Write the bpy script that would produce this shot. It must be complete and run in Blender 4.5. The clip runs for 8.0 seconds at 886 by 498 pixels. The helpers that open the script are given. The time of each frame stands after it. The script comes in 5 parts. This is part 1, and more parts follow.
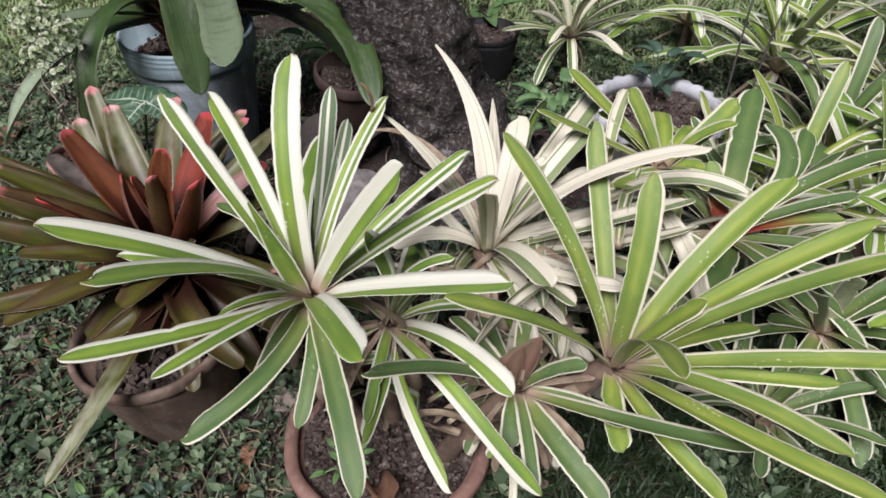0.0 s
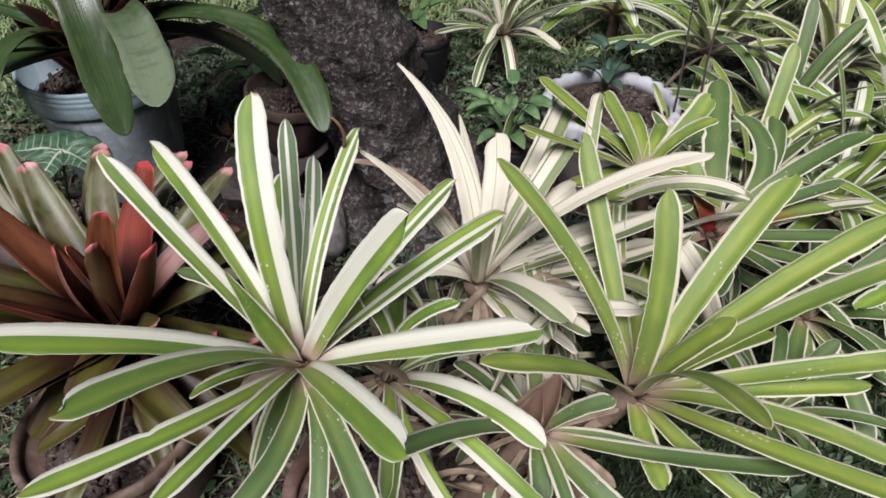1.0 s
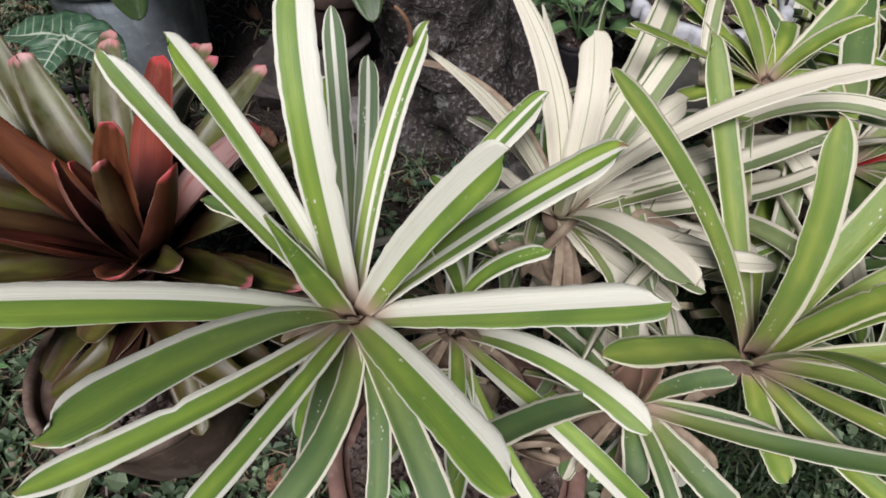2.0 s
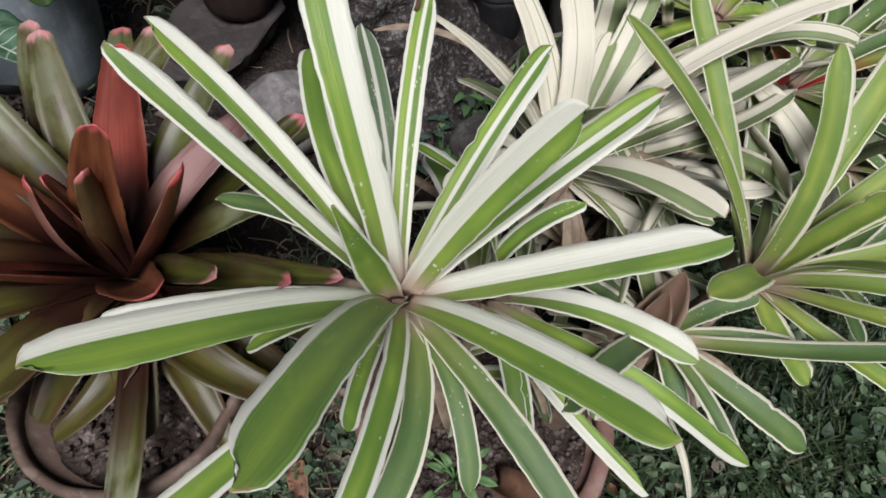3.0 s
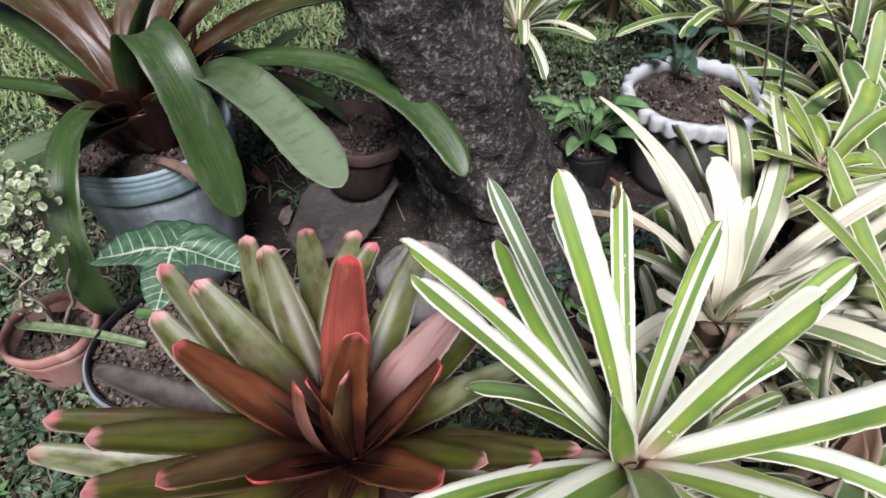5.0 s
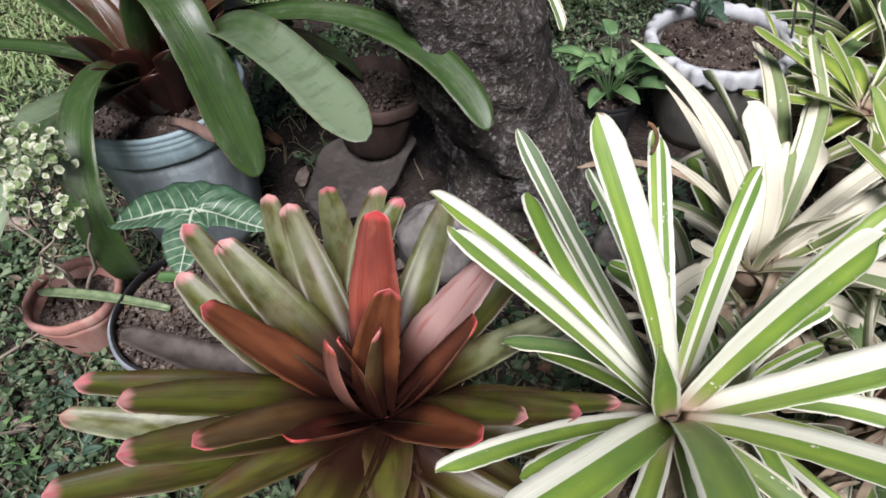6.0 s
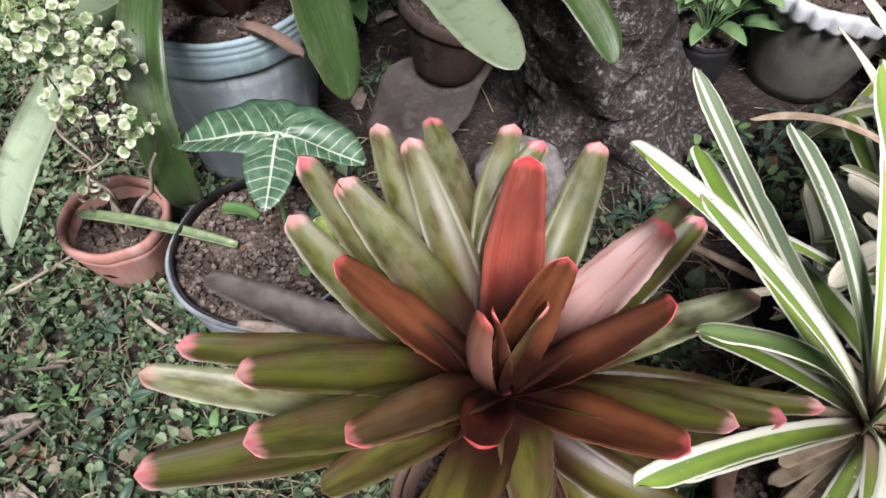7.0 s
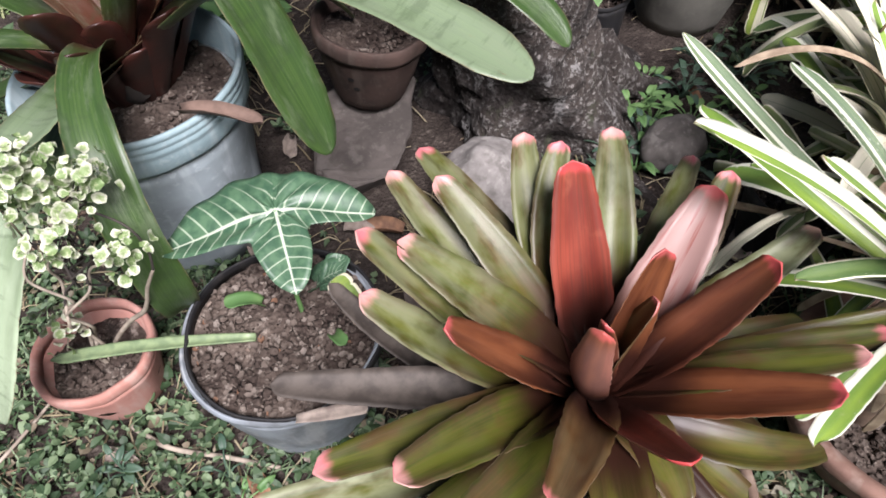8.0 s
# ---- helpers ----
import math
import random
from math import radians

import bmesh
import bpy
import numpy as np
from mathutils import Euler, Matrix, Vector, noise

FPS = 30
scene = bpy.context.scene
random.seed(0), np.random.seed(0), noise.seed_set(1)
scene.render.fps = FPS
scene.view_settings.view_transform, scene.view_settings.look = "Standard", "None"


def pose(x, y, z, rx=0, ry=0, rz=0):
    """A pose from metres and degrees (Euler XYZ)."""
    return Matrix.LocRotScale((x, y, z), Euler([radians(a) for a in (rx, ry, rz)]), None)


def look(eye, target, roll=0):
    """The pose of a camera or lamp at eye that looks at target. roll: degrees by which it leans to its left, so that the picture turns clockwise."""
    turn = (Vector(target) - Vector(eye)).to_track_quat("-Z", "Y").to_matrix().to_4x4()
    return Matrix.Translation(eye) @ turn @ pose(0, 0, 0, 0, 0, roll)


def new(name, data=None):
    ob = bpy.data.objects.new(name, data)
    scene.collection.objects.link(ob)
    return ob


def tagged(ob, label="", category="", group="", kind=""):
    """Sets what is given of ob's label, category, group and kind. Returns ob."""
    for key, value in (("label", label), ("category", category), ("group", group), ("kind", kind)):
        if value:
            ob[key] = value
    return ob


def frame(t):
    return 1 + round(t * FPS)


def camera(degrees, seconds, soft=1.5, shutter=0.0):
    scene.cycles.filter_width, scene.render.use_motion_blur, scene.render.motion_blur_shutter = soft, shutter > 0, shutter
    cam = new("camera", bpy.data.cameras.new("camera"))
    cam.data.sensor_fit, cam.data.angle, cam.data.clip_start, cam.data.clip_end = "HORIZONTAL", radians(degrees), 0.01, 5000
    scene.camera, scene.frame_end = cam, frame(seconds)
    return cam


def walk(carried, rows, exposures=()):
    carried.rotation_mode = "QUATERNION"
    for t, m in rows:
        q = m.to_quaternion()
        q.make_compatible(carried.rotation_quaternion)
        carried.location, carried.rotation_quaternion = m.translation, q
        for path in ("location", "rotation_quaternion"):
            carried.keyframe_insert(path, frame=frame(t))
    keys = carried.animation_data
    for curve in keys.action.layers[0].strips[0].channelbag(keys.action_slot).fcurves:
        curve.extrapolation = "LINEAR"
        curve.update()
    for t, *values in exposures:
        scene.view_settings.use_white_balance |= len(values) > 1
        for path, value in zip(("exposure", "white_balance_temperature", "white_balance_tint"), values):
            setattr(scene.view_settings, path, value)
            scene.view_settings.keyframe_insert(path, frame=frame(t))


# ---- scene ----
cam = camera(67.3, 8.0, soft=1.7)
PATH = [
    (0, 0.0017, 0.0035, 0.9372, 47.65, 0.01, 0.05),
    (0.3, -0.0449, 0.0251, 0.9264, 46.62, 0.93, -4.99),
    (0.5, -0.0590, 0.0371, 0.9262, 44.93, -0.28, -6.83),
    (0.7, -0.0585, 0.0501, 0.9238, 45.68, 0.40, -8.55),
    (1, -0.0804, 0.1060, 0.9237, 47.17, 0.18, -9.25),
    (1.2, -0.0981, 0.1536, 0.9108, 48.02, 0.10, -7.88),
    (1.5, -0.1192, 0.2220, 0.8977, 46.25, -0.05, -6.96),
    (1.8, -0.1178, 0.2471, 0.8604, 41.62, 0.67, -5.57),
    (2, -0.1146, 0.2456, 0.8491, 37.92, 0.47, -6.35),
    (2.2, -0.1284, 0.2464, 0.8188, 37.22, -1.43, -9.69),
    (3.3, -0.2973, 0.3020, 0.8552, 34.47, -2.59, -21.65),
    (3.5, -0.3226, 0.3066, 0.8655, 35.97, -1.04, -23.24),
    (3.7, -0.3420, 0.3192, 0.8815, 38.83, -0.07, -24.50),
    (4, -0.3963, 0.3386, 0.9031, 42.48, 0.66, -22.63),
    (4.2, -0.4183, 0.3431, 0.9010, 43.56, 0.03, -20.58),
    (4.5, -0.4307, 0.3438, 0.9214, 45.68, -0.02, -19.41),
    (4.7, -0.4292, 0.3456, 0.9343, 45.64, 0.35, -20.56),
    (5.8, -0.4342, 0.3614, 0.9238, 43.26, 3.47, -22.38),
    (6, -0.4461, 0.3642, 0.9133, 42.19, 2.96, -22.33),
    (6.2, -0.4597, 0.3717, 0.9091, 42.27, 1.99, -22.00),
    (6.5, -0.4915, 0.4107, 0.8980, 41.03, 0.79, -20.82),
    (6.8, -0.5398, 0.4716, 0.8718, 40.60, -0.18, -18.60),
    (7, -0.5645, 0.5102, 0.8482, 35.95, -0.98, -20.47),
    (7.2, -0.5857, 0.5339, 0.8395, 34.14, -1.96, -22.14),
    (7.5, -0.6186, 0.5674, 0.8468, 34.89, -1.52, -24.48),
    (7.8, -0.6638, 0.6022, 0.8506, 36.34, -0.49, -32.11),
    (8, -0.6765, 0.6247, 0.8517, 35.62, 1.57, -40.21),
]
EXPOSURES = [(0.0, 0.21, 6500, 14), (2.0, 0.00, 6500, 12), (3.7, -0.03, 6300, 9), (4.5, 0.38, 6350, 10), (6.5, 0.60, 6550, 11), (7.0, 0.85, 6600, 12), (8.0, 1.10, 6600, 12)]
walk(cam, [(t, pose(x, y, z, rx, ry, rz)) for t, x, y, z, rx, ry, rz in PATH], exposures=EXPOSURES)

# ---- light: open shade under a bright, hazy sky ----
world = bpy.data.worlds.new("world")
scene.world = world
world.use_nodes = True
sky = world.node_tree.nodes.new("ShaderNodeTexSky")
sky.sky_type = 'NISHITA'
sky.sun_disc = False
sky.sun_elevation = radians(58)
sky.sun_rotation = radians(199)
sky.air_density = 1.0
sky.dust_density = 3.0
background = world.node_tree.nodes["Background"]
background.inputs["Strength"].default_value = 0.022
world.node_tree.links.new(sky.outputs[0], background.inputs["Color"])
sun_data = bpy.data.lights.new("sun", 'SUN')
sun_data.energy = 4.9
sun_data.angle = radians(26)
sun_data.color = (0.985, 0.945, 1.0)
sun = new("sun", sun_data)
sun.matrix_world = look((-0.6, -1.15, 3.0), (0.0, 0.6, 0.0))

# ---- materials ----
def material(name):
    m = bpy.data.materials.new(name)
    m.use_nodes = True
    m.node_tree.nodes.clear()
    return m


class Graph:
    """Short hand for node links."""
    def __init__(self, name):
        self.mat = material(name)
        self.t = self.mat.node_tree

    def node(self, kind, **props):
        n = self.t.nodes.new(kind)
        for k, v in props.items():
            setattr(n, k, v)
        return n

    def put(self, socket, value):
        if isinstance(value, bpy.types.NodeSocket):
            self.t.links.new(value, socket)
        elif isinstance(value, (tuple, list)) and len(value) == 3 and socket.type == 'RGBA':
            socket.default_value = (*value, 1)
        else:
            socket.default_value = value

    def math(self, op, a, b=0.0, c=0.0, clamp=False):
        n = self.node("ShaderNodeMath", operation=op, use_clamp=clamp)
        for i, v in enumerate((a, b, c)):
            self.put(n.inputs[i], v)
        return n.outputs[0]

    def mix(self, f, a, b, mode='MIX'):
        n = self.node("ShaderNodeMix", data_type='RGBA', blend_type=mode)
        self.put(n.inputs[0], f)
        self.put(n.inputs[6], a)
        self.put(n.inputs[7], b)
        return n.outputs[2]

    def step(self, x, a, b):
        n = self.node("ShaderNodeMapRange", interpolation_type='SMOOTHSTEP')
        self.put(n.inputs[0], x)
        self.put(n.inputs[1], a)
        self.put(n.inputs[2], b)
        return n.outputs[0]

    def noise(self, vector, scale, detail=3.0, rough=0.55):
        n = self.node("ShaderNodeTexNoise")
        if vector is not None:
            self.put(n.inputs["Vector"], vector)
        n.inputs["Scale"].default_value = scale
        n.inputs["Detail"].default_value = detail
        n.inputs["Roughness"].default_value = rough
        return n.outputs["Fac"]

    def voronoi(self, vector, scale, feature='F1'):
        n = self.node("ShaderNodeTexVoronoi", feature=feature)
        if vector is not None:
            self.put(n.inputs["Vector"], vector)
        n.inputs["Scale"].default_value = scale
        return n.outputs["Distance"]

    def coords(self):
        return self.node("ShaderNodeTexCoord").outputs["Object"]

    def random(self):
        return self.node("ShaderNodeObjectInfo").outputs["Random"]

    def island(self):
        return self.node("ShaderNodeNewGeometry").outputs["Random Per Island"]

    def uv(self, name):
        n = self.node("ShaderNodeUVMap", uv_map=name)
        s = self.node("ShaderNodeSeparateXYZ")
        self.t.links.new(n.outputs[0], s.inputs[0])
        return s.outputs[0], s.outputs[1]

    def vec(self, x, y, z=0.0):
        n = self.node("ShaderNodeCombineXYZ")
        for i, v in enumerate((x, y, z)):
            self.put(n.inputs[i], v)
        return n.outputs[0]

    def bump(self, height, strength=0.3, distance=0.002):
        n = self.node("ShaderNodeBump")
        n.inputs["Strength"].default_value = strength
        n.inputs["Distance"].default_value = distance
        self.put(n.inputs["Height"], height)
        return n.outputs[0]

    def finish(self, color, rough=0.6, normal=None, translucent=0.0, coat=0.0, spec=0.5, metal=0.0):
        p = self.node("ShaderNodeBsdfPrincipled")
        self.put(p.inputs["Base Color"], color)
        self.put(p.inputs["Roughness"], rough)
        p.inputs["Specular IOR Level"].default_value = spec
        p.inputs["Metallic"].default_value = metal
        p.inputs["Coat Weight"].default_value = coat
        p.inputs["Coat Roughness"].default_value = 0.25
        if normal is not None:
            self.put(p.inputs["Normal"], normal)
        out = self.node("ShaderNodeOutputMaterial")
        shader = p.outputs[0]
        if translucent:
            tr = self.node("ShaderNodeBsdfTranslucent")
            self.put(tr.inputs["Color"], color)
            mx = self.node("ShaderNodeMixShader")
            mx.inputs[0].default_value = translucent
            self.t.links.new(shader, mx.inputs[1])
            self.t.links.new(tr.outputs[0], mx.inputs[2])
            shader = mx.outputs[0]
        self.t.links.new(shader, out.inputs["Surface"])
        return self.mat


def leaf_blade(g):
    u, v = g.uv("blade")
    r = g.random()
    long_lines = g.noise(g.vec(g.math('MULTIPLY', u, 26.0), g.math('MULTIPLY', v, 1.3), g.math('MULTIPLY', r, 60.0)), 1.0, 4.0)
    fine = g.noise(g.vec(g.math('MULTIPLY', u, 110.0), g.math('MULTIPLY', v, 3.0), g.math('MULTIPLY', r, 31.0)), 1.0, 2.0)
    blot = g.noise(g.vec(g.math('MULTIPLY', u, 2.5), g.math('MULTIPLY', v, 9.0), g.math('MULTIPLY', r, 17.0)), 1.0, 3.0)
    return u, v, r, long_lines, fine, blot


def variegated(name, green, green_pale, cream, heel=(0.44, 0.325, 0.24), specks=0.62, reach=0.21, dark=0.05):
    """Striped strap leaf: green bands between cream margins, tan at the heel."""
    g = Graph(name)
    u, v, r, lines, fine, blot = leaf_blade(g)
    a, b = g.uv("band_one")
    c, d = g.uv("band_two")
    w = g.math('ADD', u, g.math('MULTIPLY', g.math('SUBTRACT', lines, 0.5), 0.06))

    def edge(x):
        return g.math('MULTIPLY_ADD', g.math('SUBTRACT', w, x), 34.0, 0.5, clamp=True)
    one = g.math('SUBTRACT', edge(a), edge(b))
    two = g.math('SUBTRACT', edge(c), edge(d))
    is_green = g.math('MAXIMUM', one, two, clamp=True)
    streak = g.math('MULTIPLY', g.step(lines, 0.36, 0.66), 0.45)
    inner = g.math('SUBTRACT', 1.0, g.math('MULTIPLY', g.math('ABSOLUTE', g.math('SUBTRACT', u, g.math('MULTIPLY', g.math('ADD', a, b), 0.5))), 2.6), clamp=True)
    tint = g.mix(g.math('MAXIMUM', streak, g.math('MULTIPLY', inner, 0.75)), green, green_pale)
    tint = g.mix(g.math('MULTIPLY', g.step(blot, 0.5, 0.75), 0.5), tint, green_pale)
    drift = g.noise(g.vec(g.math('MULTIPLY', u, 0.8), g.math('MULTIPLY', v, 2.6), g.math('MULTIPLY', r, 53.0)), 1.0, 2.0)
    tint = g.mix(g.math('MULTIPLY', g.step(drift, 0.42, 0.68), 0.65), tint, green)
    tint = g.mix(g.math('MULTIPLY', g.step(v, 0.55, 0.1), 0.4), tint, (0.30, 0.33, 0.08))
    bluish = g.math('MULTIPLY', g.step(g.math('FRACT', g.math('MULTIPLY', r, 7.31)), 0.55, 0.95), 0.16)
    tint = g.mix(bluish, tint, (0.095, 0.165, 0.090))
    scuff = g.noise(g.vec(g.math('MULTIPLY', u, 4.0), g.math('MULTIPLY', v, 16.0), g.math('MULTIPLY', r, 29.0)), 1.0, 5.0, 0.7)
    tint = g.mix(g.math('MULTIPLY', g.step(scuff, 0.6, 0.75), 0.35), tint, (0.36, 0.36, 0.20))
    pale = g.mix(g.math('MULTIPLY', g.step(fine, 0.42, 0.7), 0.34), cream, (0.46, 0.46, 0.30))
    pale = g.mix(g.math('MULTIPLY', g.step(lines, 0.63, 0.70), 0.38), pale, green_pale)
    pale = g.mix(g.math('MULTIPLY', g.step(scuff, 0.66, 0.76), 0.5), pale, (0.40, 0.29, 0.17))
    below, _ = g.uv("under")
    scurf = g.mix(g.step(scuff, 0.35, 0.7), (0.40, 0.43, 0.26), (0.58, 0.57, 0.42))
    tint = g.mix(g.math('MULTIPLY', below, 0.45), tint, scurf)
    col = g.mix(is_green, pale, tint)
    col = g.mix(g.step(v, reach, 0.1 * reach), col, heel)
    # Darkness of the rosette's centre hole, painted brown on the innermost heel.
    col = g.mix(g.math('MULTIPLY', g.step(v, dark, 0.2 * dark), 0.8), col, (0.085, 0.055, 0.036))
    dead = g.step(g.math('ADD', v, g.math('MULTIPLY', blot, 0.09)), 1.034, 1.058)
    col = g.mix(dead, col, (0.25, 0.15, 0.08))
    hem = g.step(g.math('ABSOLUTE', g.math('SUBTRACT', u, 0.5)), 0.475, 0.5)
    soil = g.step(g.noise(g.vec(g.math('MULTIPLY', u, 2.0), g.math('MULTIPLY', v, 22.0), g.math('MULTIPLY', r, 37.0)), 1.0, 4.0, 0.7), 0.52, 0.66)
    col = g.mix(g.math('MULTIPLY', g.math('MULTIPLY', hem, soil), 0.75), col, (0.30, 0.20, 0.12))
    dots = g.voronoi(g.vec(g.math('MULTIPLY', u, 7.0), g.math('MULTIPLY', v, 38.0), g.math('MULTIPLY', r, 40.0)), 1.0)
    patch = g.step(g.noise(g.vec(u, g.math('MULTIPLY', v, 4.0), g.math('MULTIPLY', r, 90.0)), 1.0, 2.0), specks, specks + 0.08)
    col = g.mix(g.math('MULTIPLY', g.step(dots, 0.3, 0.16), patch), col, (0.62, 0.62, 0.52))
    n = g.bump(g.math('ADD', fine, g.math('MULTIPLY', lines, 1.5)), 0.35, 0.0012)
    return g.finish(col, g.math('MULTIPLY_ADD', blot, 0.2, 0.36), n, translucent=0.14)


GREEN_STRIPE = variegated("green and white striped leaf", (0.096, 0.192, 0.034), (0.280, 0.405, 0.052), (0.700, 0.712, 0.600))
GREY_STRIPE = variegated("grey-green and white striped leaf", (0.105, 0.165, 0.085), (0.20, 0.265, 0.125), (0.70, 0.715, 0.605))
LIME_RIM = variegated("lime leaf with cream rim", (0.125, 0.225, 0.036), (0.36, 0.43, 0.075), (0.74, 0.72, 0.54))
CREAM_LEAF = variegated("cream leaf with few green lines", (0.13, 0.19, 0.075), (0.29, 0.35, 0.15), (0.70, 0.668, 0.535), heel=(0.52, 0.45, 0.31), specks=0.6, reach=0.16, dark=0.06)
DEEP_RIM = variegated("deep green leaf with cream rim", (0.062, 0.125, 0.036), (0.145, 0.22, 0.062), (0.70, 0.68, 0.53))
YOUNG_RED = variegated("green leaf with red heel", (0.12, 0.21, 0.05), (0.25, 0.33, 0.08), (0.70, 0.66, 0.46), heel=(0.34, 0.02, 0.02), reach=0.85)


def funnel_leaf():
    """Olive and rust-red leaf with a pink nail at its tip."""
    g = Graph("olive and red glossy leaf")
    u, v, r, lines, fine, blot = leaf_blade(g)
    red, pink = g.uv("band_one")
    fade, tip = g.uv("band_two")
    cloud = g.noise(g.vec(g.math('MULTIPLY', u, 3.0), g.math('MULTIPLY', v, 3.2), g.math('MULTIPLY', r, 23.0)), 1.0, 3.0, 0.5)
    patchy = g.noise(g.vec(g.math('MULTIPLY', u, 1.6), g.math('MULTIPLY', v, 5.5), g.math('MULTIPLY', r, 71.0)), 1.0, 4.0, 0.6)
    soft = g.math('MULTIPLY', g.step(lines, 0.3, 0.75), 0.3)
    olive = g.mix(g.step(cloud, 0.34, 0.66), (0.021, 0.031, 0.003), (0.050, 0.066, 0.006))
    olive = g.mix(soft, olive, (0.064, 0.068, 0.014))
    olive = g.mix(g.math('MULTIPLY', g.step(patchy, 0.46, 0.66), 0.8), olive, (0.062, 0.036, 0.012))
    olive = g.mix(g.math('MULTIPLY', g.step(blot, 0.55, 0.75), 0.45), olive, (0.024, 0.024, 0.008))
    flank = g.math('MULTIPLY', g.step(g.math('ABSOLUTE', g.math('SUBTRACT', u, 0.5)), 0.16, 0.46), g.step(patchy, 0.34, 0.60))
    olive = g.mix(g.math('MULTIPLY', flank, 0.75), olive, (0.040, 0.024, 0.010))
    heart = g.math('MULTIPLY', g.step(g.math('ABSOLUTE', g.math('SUBTRACT', u, g.math('MULTIPLY_ADD', r, 0.2, 0.4))), 0.26, 0.02), g.step(cloud, 0.36, 0.6))
    olive = g.mix(g.math('MULTIPLY', heart, 0.6), olive, (0.080, 0.096, 0.010))
    brown = g.mix(g.step(cloud, 0.34, 0.66), (0.052, 0.027, 0.009), (0.092, 0.050, 0.017))
    rust = g.mix(g.step(cloud, 0.34, 0.66), (0.088, 0.025, 0.011), (0.165, 0.054, 0.022))
    scarlet = g.mix(g.step(cloud, 0.32, 0.68), (0.135, 0.016, 0.010), (0.235, 0.042, 0.024))
    col = g.mix(g.step(red, 0.0, 0.5), olive, brown)
    col = g.mix(g.step(red, 0.5, 0.8), col, rust)
    scarlet = g.mix(g.math('MULTIPLY', g.step(lines, 0.42, 0.62), 0.6), scarlet, (0.085, 0.014, 0.008))
    scarlet = g.mix(g.math('MULTIPLY', g.step(patchy, 0.55, 0.72), 0.5), scarlet, (0.30, 0.085, 0.050))
    col = g.mix(g.step(red, 0.82, 1.0), col, scarlet)
    col = g.mix(soft, col, g.mix(0.5, col, (0.20, 0.09, 0.05)))
    # Blush; on the pink leaf it also paints the sky's reflection.
    blush_sheen = g.math('MULTIPLY', pink, g.math('MULTIPLY', g.step(v, 0.25, 0.6), g.step(v, 1.02, 0.85)))
    col = g.mix(blush_sheen, col, (0.34, 0.215, 0.195))
    col = g.mix(g.math('MULTIPLY', g.step(g.noise(g.vec(g.math('MULTIPLY', u, 6.0), g.math('MULTIPLY', v, 1.5), r), 1.0), 0.52, 0.62), blush_sheen), col, (0.26, 0.095, 0.080))
    # Fading; far-side leaves get their pale grey sheen painted this way.
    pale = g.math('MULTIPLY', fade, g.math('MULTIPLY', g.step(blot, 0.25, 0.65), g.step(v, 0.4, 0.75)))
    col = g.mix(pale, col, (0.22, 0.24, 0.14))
    # Maroon heel, painted near-black for the shade deep in the leaf cup.
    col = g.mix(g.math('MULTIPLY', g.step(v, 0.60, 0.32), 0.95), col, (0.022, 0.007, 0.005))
    ragged = g.math('MULTIPLY', g.math('SUBTRACT', cloud, 0.5), 0.09)
    nail = g.math('MULTIPLY', tip, g.step(g.math('ADD', v, ragged), 0.944, 0.984))
    col = g.mix(g.math('MULTIPLY', nail, 0.92), col, g.mix(red, g.mix(g.step(patchy, 0.4, 0.6), (0.47, 0.13, 0.15), (0.48, 0.25, 0.23)), (0.46, 0.060, 0.062)))
    rim = g.math('ABSOLUTE', g.math('SUBTRACT', u, 0.5))
    hem = g.math('MULTIPLY', g.step(rim, 0.488, 0.5), g.math('MULTIPLY', g.step(patchy, 0.42, 0.58), g.step(v, 0.45, 0.7)))
    col = g.mix(g.math('MULTIPLY', hem, 0.25), col, (0.55, 0.42, 0.30))
    n = g.bump(g.math('ADD', g.math('MULTIPLY', fine, 0.3), lines), 0.16, 0.001)
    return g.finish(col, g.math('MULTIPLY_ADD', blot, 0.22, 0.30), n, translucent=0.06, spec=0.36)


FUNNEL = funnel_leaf()


